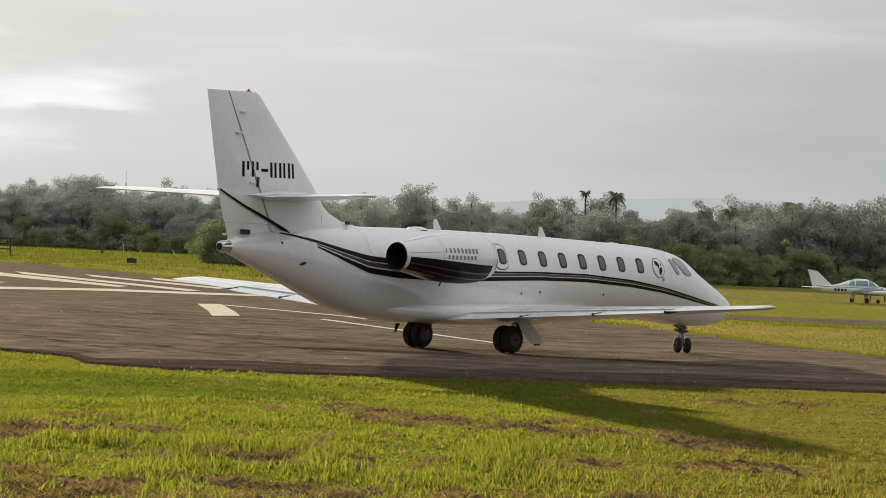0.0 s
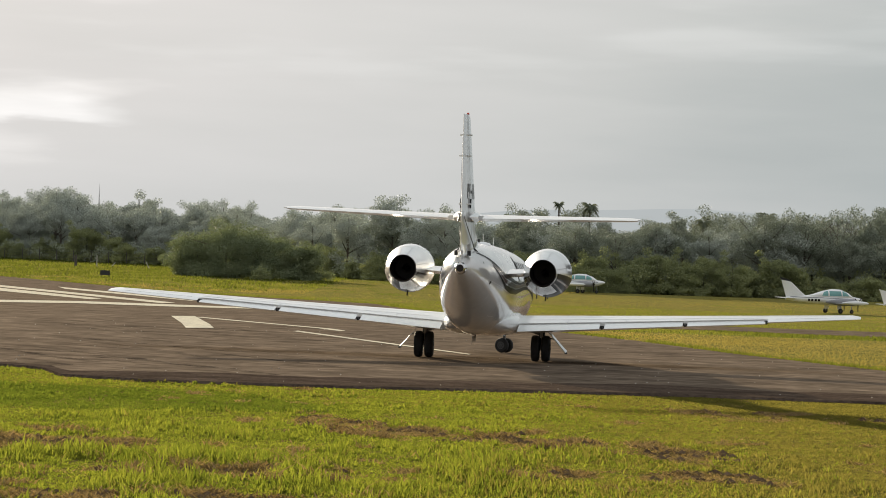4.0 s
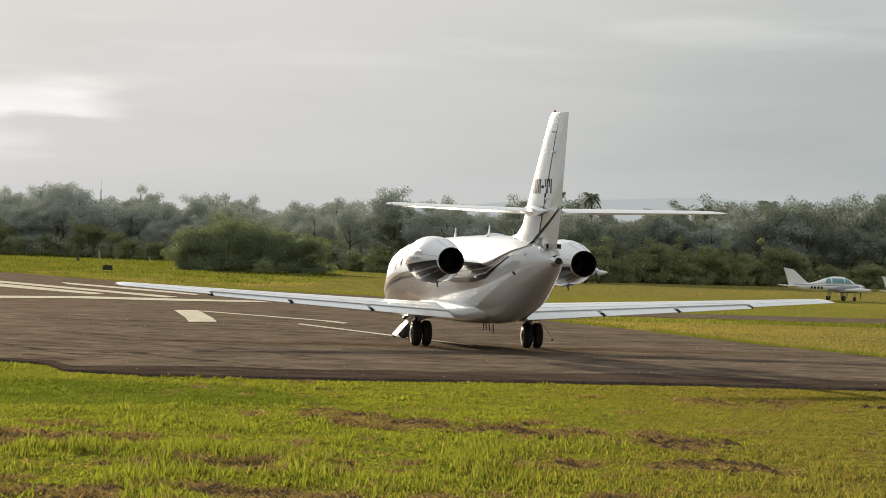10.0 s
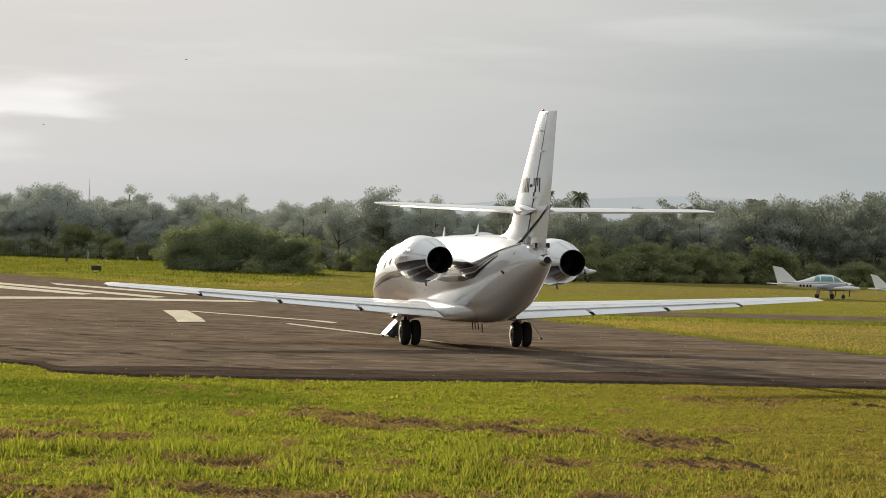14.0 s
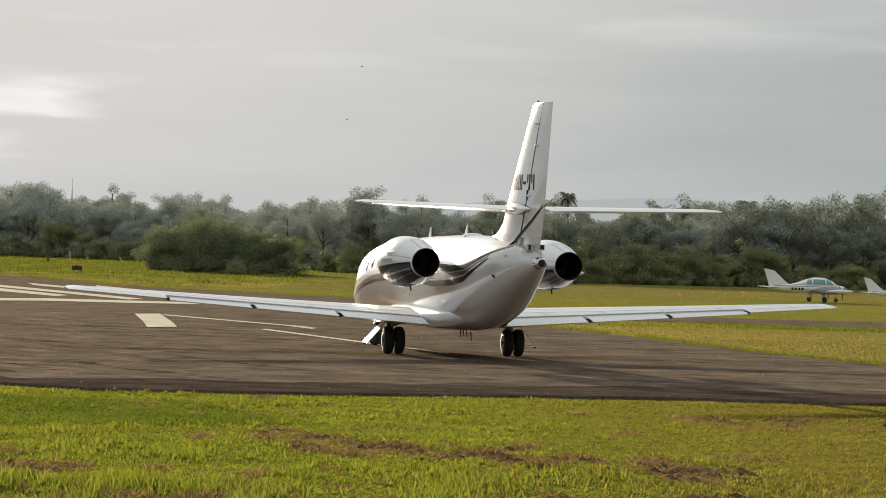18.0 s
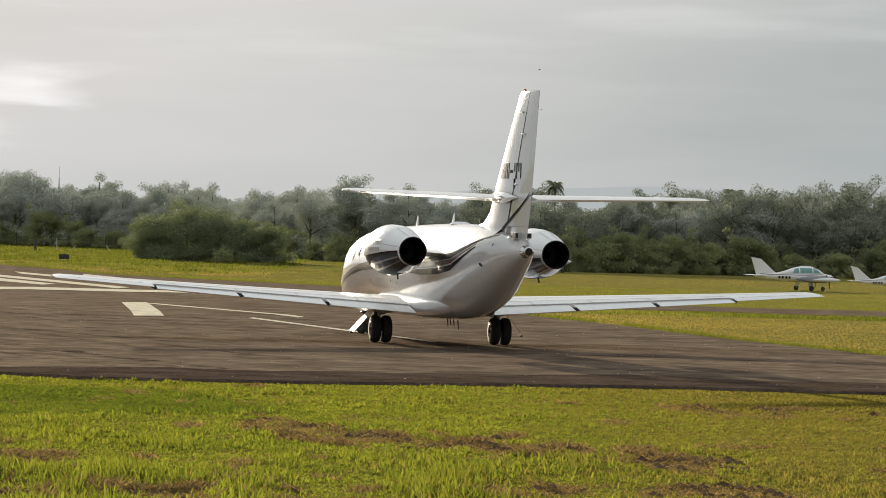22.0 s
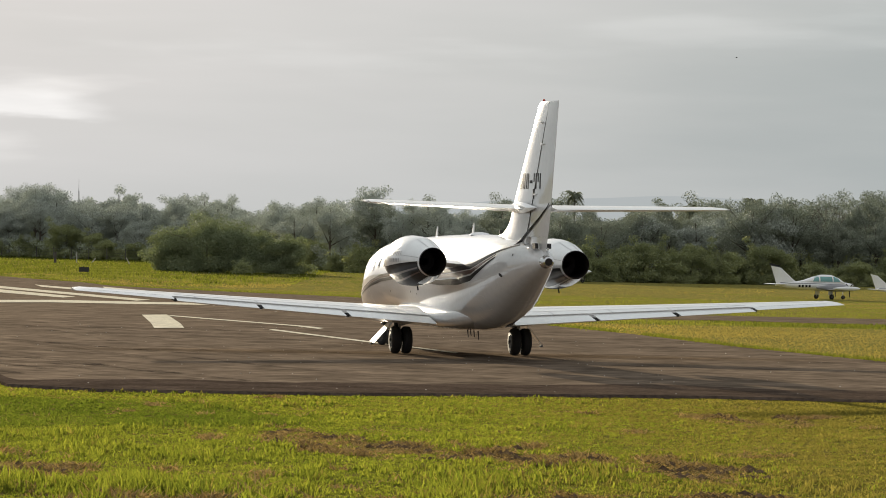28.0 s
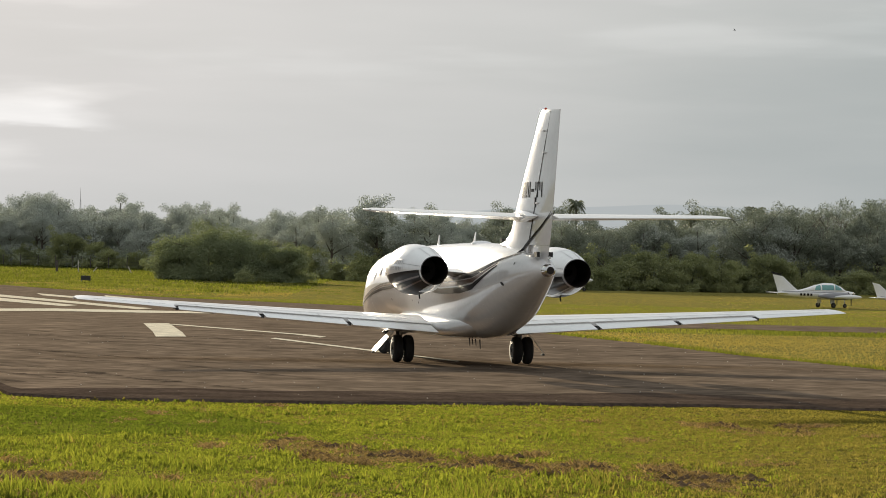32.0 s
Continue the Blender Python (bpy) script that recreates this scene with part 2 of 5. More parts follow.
def loft(rings, close=True, cap=True):
    bm = bmesh.new()
    vs = [[bm.verts.new(p) for p in ring] for ring in rings]
    n = len(vs[0])
    for a, b in zip(vs, vs[1:]):
        for i in range(n if close else n - 1):
            j = (i + 1) % n
            try:
                bm.faces.new((a[i], a[j], b[j], b[i]))
            except ValueError:
                pass
    if cap and close:
        for r in (vs[0], vs[-1]):
            bm.faces.new(r)
    return bm


def box(x0, x1, y0, y1, z0, z1, bevel=0.0):
    bm = bmesh.new()
    bmesh.ops.create_cube(bm, size=1.0)
    for v in bm.verts:
        v.co = Vector(((x0 + x1) / 2 + v.co.x * (x1 - x0), (y0 + y1) / 2 + v.co.y * (y1 - y0), (z0 + z1) / 2 + v.co.z * (z1 - z0)))
    if bevel:
        bmesh.ops.bevel(bm, geom=bm.edges[:], offset=bevel, segments=2, affect="EDGES")
    return bm


def tube(a, b, r0, r1=None, sides=10):
    """A tapered rod from a to b."""
    r1 = r0 if r1 is None else r1
    a, b = Vector(a), Vector(b)
    d = (b - a).normalized()
    u = d.orthogonal().normalized()
    w = d.cross(u)
    ring = lambda c, r: [c + (u * math.cos(2 * math.pi * i / sides) + w * math.sin(2 * math.pi * i / sides)) * r for i in range(sides)]
    return loft([ring(a, r0), ring(b, r1)])


def turned(profile, axis="x", sides=32, centre=(0, 0, 0), cap=False):
    """A body of revolution: profile of (along, radius)."""
    c = Vector(centre)
    rings = []
    for s, r in profile:
        ring = []
        for i in range(sides):
            a = 2 * math.pi * i / sides
            p = (s, r * math.cos(a), r * math.sin(a)) if axis == "x" else (r * math.cos(a), s, r * math.sin(a)) if axis == "y" else (r * math.cos(a), r * math.sin(a), s)
            ring.append(c + Vector(p))
        rings.append(ring)
    return loft(rings, cap=cap)


def slope_cut(bm):
    """Splits a sheet where the ground changes its slope, and drapes it."""
    for y in (150.0, 471.4):
        bmesh.ops.bisect_plane(bm, geom=bm.verts[:] + bm.edges[:] + bm.faces[:], plane_co=(0, y, 0), plane_no=(0, 1, 0))


def drape(bm, lift=0.0):
    slope_cut(bm)
    for v in bm.verts:
        v.co.z = fall(v.co.y) + lift


def sheet(points, lift):
    bm = bmesh.new()
    bm.faces.new([bm.verts.new((x, y, 0)) for x, y in points])
    drape(bm, lift)
    bmesh.ops.triangulate(bm, faces=[f for f in bm.faces if len(f.verts) > 4])
    return bm


# ---- ground ----
GRASS = surface("mown_grass_ground", (0.150, 0.142, 0.032), 1.0, spread=0.35, scale=0.5, bump=0.8, bump_scale=9, second=(0.105, 0.085, 0.030), mix_scale=0.8, spec=0.0)
FARGRASS = surface("dry_field_grass", (0.18, 0.172, 0.046), 1.0, spread=0.3, scale=0.12, bump=0.8, bump_scale=3, second=(0.18, 0.155, 0.05), spec=0.0)


def asphalt_material():
    m = surface("worn_grey_brown_asphalt", (0.138, 0.106, 0.079), 0.85, spread=0.42, scale=0.35, bump=0.8, bump_scale=22, second=(0.115, 0.089, 0.067), mix_scale=1.3, spec=0.0)
    n, l = m.node_tree.nodes, m.node_tree.links
    # long streaks left by tyres and sweepers
    co = n.new("ShaderNodeTexCoord")
    mp = n.new("ShaderNodeMapping")
    turn = n.new("ShaderNodeMapping")
    turn.inputs["Rotation"].default_value = (0, 0, radians(-6.5))
    l.new(co.outputs["Object"], turn.inputs["Vector"])
    mp.inputs["Scale"].default_value = (0.16, 0.11, 1)
    l.new(turn.outputs[0], mp.inputs["Vector"])
    t = n.new("ShaderNodeTexNoise")
    t.inputs["Scale"].default_value, t.inputs["Detail"].default_value, t.inputs["Roughness"].default_value = 4.0, 6, 0.62
    l.new(mp.outputs[0], t.inputs["Vector"])
    g = n.new("ShaderNodeMapRange")
    g.inputs["From Min"].default_value, g.inputs["From Max"].default_value = 0.33, 0.66
    g.inputs["To Min"].default_value, g.inputs["To Max"].default_value = 0.60, 1.25
    l.new(t.outputs["Fac"], g.inputs["Value"])
    p = n["Principled BSDF"]
    old = p.inputs["Base Color"].links[0].from_socket
    h = n.new("ShaderNodeMix")
    h.data_type, h.blend_type = "RGBA", "MULTIPLY"
    h.inputs[0].default_value = 1.0
    l.new(old, h.inputs[6])
    l.new(g.outputs["Result"], h.inputs[7])
    l.new(h.outputs[2], p.inputs["Base Color"])
    # a faint dusty sheen at a low sun
    gloss, mixer = n.new("ShaderNodeBsdfGlossy"), n.new("ShaderNodeMixShader")
    gloss.inputs["Roughness"].default_value = 0.7
    tint = n.new("ShaderNodeMix")
    tint.data_type, tint.blend_type = "RGBA", "MULTIPLY"
    tint.inputs[0].default_value = 1.0
    tint.inputs[6].default_value = (0.84, 0.68, 0.53, 1)
    l.new(g.outputs["Result"], tint.inputs[7])
    l.new(tint.outputs[2], gloss.inputs["Color"])
    mixer.inputs["Fac"].default_value = 0.03
    l.new(p.outputs[0], mixer.inputs[1])
    l.new(gloss.outputs[0], mixer.inputs[2])
    l.new(mixer.outputs[0], n["Material Output"].inputs["Surface"])
    return m


ASPHALT = asphalt_material()
EDGE = surface("crumbled_asphalt_edge", (0.100, 0.074, 0.057), 0.9, spread=0.4, scale=1.5, bump=0.6, bump_scale=20, spec=0.0)
LINE = surface("worn_white_road_paint", (0.74, 0.68, 0.53), 0.8, spread=0.25, scale=1.2, second=(0.50, 0.46, 0.37), mix_scale=1.5, spec=0.0)


def build_ground():
    bm = bmesh.new()
    bm.faces.new([bm.verts.new((x, y, 0)) for x, y in ((-2500, -300), (2500, -300), (2500, 4900), (-2500, 4900))])
    for y in (110.0,):
        bmesh.ops.bisect_plane(bm, geom=bm.verts[:] + bm.edges[:] + bm.faces[:], plane_co=(0, y, 0), plane_no=(0, 1, 0))
    drape(bm)
    ob = part("ground", bm, GRASS, smooth=False)
    ob.data.materials.append(FARGRASS)
    for f in ob.data.polygons:
        f.material_index = 1 if f.center.y > 110 else 0
    tagged(ob, "mown yellow-green airfield grass with dry patches", "grass", kind="structure")
    front = [(-260, 101), (-10.1, 96.9), (-8.4, 94.3), (-7.7, 90.2), (-5.9, 88.7), (-1.7, 89.3), (2.0, 91.2), (5.4, 92.2), (8.5, 92.0), (40, 93.5), (260, 100)]
    back = [(260, 108), (60, 109), (22, 112.5), (11.8, 119.6), (8.7, 134.2), (6.0, 151.6), (4.1, 171.7), (1.8, 205), (-1.2, 270), (-5.3, 346),
            (-19.3, 404), (-36.1, 495), (-54.7, 558), (-120, 690), (-260, 900)]
    rw = part("runway", sheet(front + back, 0.05), ASPHALT, smooth=False)
    tagged(rw, "weathered grey-brown asphalt runway turning area", "runway", kind="structure")
    # broken front edge of the asphalt
    bm = bmesh.new()
    rng = random.Random(5)
    pts = []
    for (xa, ya), (xb, yb) in zip(front, front[1:]):
        k = max(2, int(min(abs(xb - xa), 60) / 0.4))
        pts += [(xa + (xb - xa) * i / k, ya + (yb - ya) * i / k) for i in range(k)]
    top0, top1, low = [], [], []
    for x, y in pts:
        j = rng.uniform(-0.12, 0.12)
        top1.append(bm.verts.new((x, y + float(np.interp(x, [-10.5, -8.0, -6.5], [0.6, 1.8, 5.6])) + 2.4 * float(np.interp(x, [-10, -5], [0.2, 1])) * noise.noise(Vector((x * 0.35, 2, 0))) + rng.uniform(-0.25, 0.25), 0.056)))
        top0.append(bm.verts.new((x, y - 0.1 + j, 0.06)))
        low.append(bm.verts.new((x, y - 0.22 + j, -0.03)))
    for a, b in ((top1, top0), (top0, low)):
        for i in range(len(a) - 1):
            bm.faces.new((a[i], a[i + 1], b[i + 1], b[i]))
    tagged(part("runway_edge", bm, EDGE, smooth=False), "dark crumbled edge of the asphalt against the grass", "kerb", kind="structure")
    tw = part("taxiway", sheet([(2, 214), (14, 212.5), (20, 207), (60, 203), (260, 196), (260, 240), (60, 243), (23.8, 243), (15.6, 242.5), (2, 244)], 0.015), ASPHALT, smooth=False)
    tagged(tw, "narrow grey asphalt taxiway across the far grass", "taxiway", kind="structure")

    def stripe(pts, label):
        ob = part("road_marking", sheet(pts, 0.062), LINE, smooth=False)
        tagged(ob, label, "marking", group="runway markings", kind="structure")

    stripe([(-8.1, 142.4), (-7.25, 143.2), (-9.75, 178.5), (-10.5, 175.4)], "broad white runway centre dash, worn")
    stripe([(-9.6, 174.0), (-9.35, 175.5), (-3.2, 147.6), (-3.35, 146.2)], "thin faded white guide line on asphalt")
    stripe([(-4.75, 143.2), (-4.65, 144.4), (0.75, 121.0), (0.67, 120.2)], "thin faded white guide line on asphalt")
    for pts in ([(-45.9, 438.4), (-38.6, 366.0), (-20.4, 265.1), (-20.6, 277.0)], [(-45.5, 462.0), (-39.0, 402.0), (-15.5, 252.5), (-15.4, 263.0)],
                [(-38.0, 455.0), (-33.4, 407.0), (-15.8, 288.0), (-16.0, 302.0)], [(-30.4, 440.0), (-27.3, 398.0), (-15.5, 305.0), (-15.2, 318.0)],
                [(-38.7, 330.2), (-35.2, 305.1), (-26.5, 256.3), (-27.0, 266.8)]):
        stripe(pts[::-1], "long white threshold stripe")
    stripe([(-45, 206), (-22.6, 208.0), (-18.1, 227.2), (-13.6, 228.8), (-7.0, 240), (-7.2, 247), (-14.4, 245.1), (-19.3, 244.9), (-23.8, 224.9), (-46, 222)], "white line across the runway threshold")


build_ground()


FRONT_X = [-260, -10.1, -8.4, -7.7, -5.9, -1.7, 2.0, 5.4, 8.5, 40, 260]
FRONT_Y = [101, 96.9, 94.3, 90.2, 88.7, 89.3, 91.2, 92.2, 92.0, 93.5, 100]


BACK_Y = [108, 109, 112.5, 119.6, 134.2, 151.6, 171.7, 205, 270, 346, 404, 495, 558, 690, 900]
BACK_X = [260, 60, 22, 11.8, 8.7, 6.0, 4.1, 1.8, -1.2, -5.3, -19.3, -36.1, -54.7, -120, -260]


def blades(name, label, x, y, h, w, lean, material, seed, even=0.3):
    """Many upright blades in one mesh, each a bent strip with a pointed tip."""
    rng = np.random.default_rng(seed)
    n = len(x)
    z = -np.clip((y - 150) * 0.0084, 0, 2.7)
    a, b = (rng.random(n) - 0.5) * np.pi, rng.random(n) * 2 * np.pi
    base = np.stack([x, y, z - 0.01], 1)
    side = np.stack([np.cos(a) * w, np.sin(a) * w, np.zeros(n)], 1)
    way = np.stack([np.cos(b) * lean, np.sin(b) * lean, np.zeros(n)], 1)
    up = np.stack([np.zeros(n), np.zeros(n), h], 1)
    v = np.stack([base - side, base + side, base + way * 0.35 + up * 0.6 + side * 0.8, base + way * 0.35 + up * 0.6 - side * 0.8, base + way + up], 1).reshape(-1, 3)
    f = []
    for k in range(0, n * 5, 5):
        f.append((k, k + 1, k + 2, k + 3))
        f.append((k + 3, k + 2, k + 4))
    ob = raw(name, v.tolist(), f, material)
    own = np.stack([np.sin(a), -np.cos(a), np.full(n, 0.1)], 1)
    soft_normals(ob, np.repeat(own * (1 - even) + np.array([0.1, -0.85, 0.5]) * even, 5, axis=0))
    return tagged(ob, label, "grass", kind="stuff")


def field(x, y, sx, sy, depth=4):
    return np.array([noise.fractal(Vector((a * sx, b * sy, 0)), 1.0, 2.0, depth) for a, b in zip(x.tolist(), y.tolist())])


def scatter_grass():
    green = leafy("backlit_grass_blades", (0.040, 0.060, 0.010), (0.139, 0.144, 0.027), (1.38, 1.42, 0.80), share=0.58, wide=0.6, vary=0.7)
    lush = leafy("lush_green_grass", (0.036, 0.053, 0.009), (0.084, 0.098, 0.019), (1.40, 1.46, 0.82), share=0.55, wide=0.4, vary=0.6)
    straw = leafy("dry_grass_clippings", (0.040, 0.028, 0.013), (0.290, 0.220, 0.110), (1.2, 1.05, 0.7), share=0.3, wide=0.8, vary=0.8)
    rng = np.random.default_rng(3)
    n = 105000
    cy = 42 + rng.random(n) * 56
    cx = (rng.random(n) * 2 - 1) * (cy * 0.118 + 0.6)
    ok = cy < np.interp(cx, FRONT_X, FRONT_Y) - 0.2
    cx, cy = cx[ok], cy[ok]
    n = len(cx)
    dry = field(cx, cy, 0.75, 0.22)
    clod = field(cx + 40, cy, 1.7, 0.5)
    # worn brown patches: one long band across the verge, a few smaller ones before it
    soft = lambda v, lo, hi: np.clip((v - lo) / (hi - lo), 0, 1)
    bell = lambda v, mid, wide: np.exp(-((v - mid) / wide) ** 2)
    band = bell(cy, 71.5 - 1.15 * (cx + 2.6), 3.0) * soft(cx, -3.3, -2.3) * soft(cx, 5.2, 3.6)
    bare = np.maximum.reduce([band, bell(cy, 60, 4.5) * soft(cx, -3.4, -4.8), 0.95 * bell(cy, 54.5, 3.5) * bell(cx, -2.8, 2.0), 0.9 * bell(cy, 56.5, 1.8) * bell(cx, 1.0, 0.9),
                              0.55 * bell(cy, 82, 3) * soft(cx, 3.8, 4.8), 0.8 * soft(cy, 51, 47), 0.75 * bell(cy, 57, 2.5) * bell(cx, 3.6, 1.5)])
    brown = dry * 0.55 + clod * 0.55 + rng.normal(0, 0.10, n) < -0.60 + 0.86 * bare
    band = bell(cy, 79, 6.5) * soft(cx, -0.5, -4.0)
    rich = field(cx, cy + 60, 0.16, 0.10) * 0.45 + band - 0.42
    rich = (rich + rng.normal(0, 0.08, n) > 0.0) & ~brown
    # each tuft has its own height and vigour
    vigour = (0.36 + 1.65 * rng.random(n) ** 3) * np.clip(1.0 + dry * 1.3, 0.4, 1.8) * np.interp(cy, [42, 58, 66, 72, 90], [1.15, 1.05, 0.72, 0.52, 0.42]) * np.interp(cx, [0.0, 4.5], [1.0, 0.6])
    k = 6
    olive = ~brown & ~rich & (rng.random(n) < np.interp(cx - 0.05 * (cy - 60), [-0.5, 5.0], [0.05, 0.9]) + np.where(cy > 80, 0.2, 0.0))
    dull = leafy("olive_mown_grass", (0.051, 0.058, 0.014), (0.119, 0.107, 0.032), (1.5, 1.4, 0.9), share=0.55, wide=0.7, vary=0.8)
    for pick, name, label, mat, seed in ((olive, "grass", "short dull olive mown grass on the verge", dull, 28), (~brown & ~rich & ~olive, "grass", "short sunlit yellow-green grass blades on the verge", green, 8), (rich, "grass", "darker lush green grass in a band on the verge", lush, 18)):
        g = np.repeat(np.nonzero(pick)[0], k)
        m = len(g)
        x = cx[g] + rng.normal(0, 0.032, m)
        y = cy[g] + rng.normal(0, 0.07, m)
        h = np.maximum((0.024 + 0.062 * rng.random(m) ** 1.8) * vigour[g], 0.020 + 0.014 * rng.random(m))
        blades(name, label, x, y, h, (0.005 + 0.007 * rng.random(m)) * np.interp(y, [60, 72, 82], [1.0, 1.25, 1.9]), h * rng.uniform(0.1, 0.8, m), mat, seed)
    g = np.repeat(np.nonzero(brown)[0], 8)
    m = len(g)
    x = cx[g] + rng.normal(0, 0.07, m)
    y = cy[g] + rng.normal(0, 0.12, m)
    heap = np.clip(-clod[g] * 1.6, 0, 1)
    h = (0.012 + 0.04 * rng.random(m) ** 2 + 0.085 * heap * rng.random(m)) * (0.6 + 0.6 * vigour[g])
    blades("dead_grass", "brown dead grass clippings lying in heaps and patches", x, y, h, 0.007 + 0.010 * rng.random(m), h * rng.uniform(0.6, 2.2, m), straw, 9)
    # clods of bare soil in the worn patches
    pick = np.nonzero(brown & (bare > 0.45) & (clod < -0.12))[0][::3][:2600]
    c = np.stack([cx[pick], cy[pick], np.full(len(pick), 0.01)], 1) + rng.normal(0, 0.04, (len(pick), 3)) * np.array([1, 1, 0])
    r = 0.02 + 0.05 * rng.random(len(pick)) ** 2
    way = np.array([[1, 0, 0], [0, 1, 0], [-1, 0, 0], [0, -1, 0], [0, 0, 0.75], [0, 0, -0.6]])
    v = c[:, None, :] + way[None] * r[:, None, None] * rng.uniform(0.6, 1.4, (len(pick), 6, 1)) * np.array([1.4, 1.4, 1.0])
    tri = np.array([(0, 1, 4), (1, 2, 4), (2, 3, 4), (3, 0, 4), (1, 0, 5), (2, 1, 5), (3, 2, 5), (0, 3, 5)])
    f = (np.arange(len(pick))[:, None, None] * 6 + tri[None]).reshape(-1, 3)
    soil = surface("bare_brown_soil", (0.165, 0.112, 0.070), 1.0, spread=0.4, scale=3, second=(0.085, 0.058, 0.038), spec=0.0)
    tagged(raw("soil_clods", v.reshape(-1, 3).tolist(), f.tolist(), soil), "dark clods of bare soil in the worn grass", "soil", kind="stuff")
    # far field beyond the asphalt
    n = 330000
    y = 105 + (rng.random(n) ** 2.3) * 800
    x = (rng.random(n) * 2 - 1) * (y * 0.115 + 2)
    ok = (x > np.interp(y, BACK_Y, BACK_X) + 0.2) & ~((y > 203) & (y < 245) & (x > 0))
    x, y = x[ok], y[ok]
    far = field(x, y, 0.10, 0.022)
    h = (0.030 + 0.035 * rng.random(len(x)) ** 2 + np.where((y > 188) & (y < 204), 0.06, 0.0) + np.where((x < -15) & (y > 480), 0.10, 0.0)) * np.clip(1 + far * 0.6, 0.5, 1.6)
    gold = (far * 0.7 + rng.normal(0, 0.035, len(x)) < np.interp(y, [105, 150, 184, 188, 206, 212, 330, 480, 560, 650], [0.0, 0.35, 0.5, -0.9, -0.9, -0.3, -0.35, -0.05, 0.6, 0.7]))
    gold &= ~((x < -15) & (y > 520) & (far > -0.45))
    yellow = leafy("dry_field_blades", (0.143, 0.128, 0.037), (0.198, 0.166, 0.056), (1.4, 1.28, 0.95), share=0.42, wide=0.12, vary=0.12)
    fg = leafy("green_field_blades", (0.092, 0.106, 0.023), (0.154, 0.151, 0.040), (1.45, 1.38, 0.85), share=0.42, wide=0.10, vary=0.12)
    rank = leafy("rank_field_grass", (0.046, 0.060, 0.012), (0.110, 0.114, 0.026), (1.45, 1.42, 0.85), share=0.5, wide=0.3, vary=0.4)
    tuft = (x < 2) & (y > 500) & (field(x + 9, y, 0.22, 0.05) > np.interp(y, [500, 560, 640], [0.35, 0.1, -0.1]))
    h = np.where(tuft, h * 1.5, h)
    wid = 0.009 + y * 0.00009
    strip = (x > 11.0 + (205 - y) * 0.1) & (y > 187) & (y < 204)
    strip |= tuft
    blades("field_grass", "rough yellow dry grass across the airfield", x[gold & ~strip], y[gold & ~strip], h[gold & ~strip], wid[gold & ~strip], h[gold & ~strip] * 0.5, yellow, 10, 0.92)
    blades("field_grass", "longer dark green grass in strips and tufts", x[strip], y[strip], h[strip] * 1.3, wid[strip], h[strip] * 0.5, rank, 13, 0.92)
    gold |= strip
    blades("field_grass", "green airfield grass beyond the asphalt", x[~gold], y[~gold], h[~gold], wid[~gold], h[~gold] * 0.5, fg, 11, 0.92)
    # ranker tufts along the far edge of the asphalt, their shaded side put into the dark green
    y = 106 + (rng.random(26000) ** 1.7) * 420
    x = np.interp(y, BACK_Y, BACK_X) + rng.normal(0.25, 0.16, len(y)) * (1 + y * 0.004)
    ok = field(x, y, 0.25, 0.12) > -0.25
    x, y = x[ok], y[ok]
    h = (0.05 + 0.10 * rng.random(len(x)) ** 2) * (0.8 + y * 0.0015)
    blades("edge_grass", "ragged green tufts along the asphalt edge, coloured dark for their shaded side", x, y, h, 0.008 + y * 0.00006, h * 0.5, rank, 12)



def scatter_stones():
    """Pale grit lying on the asphalt."""
    rng = random.Random(21)
    bm = bmesh.new()
    for k in range(220):
        y = rng.uniform(90, 150)
        x = rng.uniform(-0.12, 0.12) * y
        if y < np.interp(x, FRONT_X, FRONT_Y) + 0.5 or x > np.interp(y, BACK_Y, BACK_X):
            continue
        r = rng.uniform(0.006, 0.016)
        m = bmesh.ops.create_icosphere(bm, subdivisions=1, radius=r)
        for v in m["verts"]:
            v.co = Vector((v.co.x * 1.3 + x, v.co.y + y, v.co.z * 0.7 + 0.052 + r * 0.4))
    stone = surface("pale_grit", (0.62, 0.58, 0.50), 0.8, spread=0.3, scale=10)
    tagged(part("grit", bm, stone, smooth=False), "pale stones and grit scattered on the asphalt", "gravel", kind="stuff")



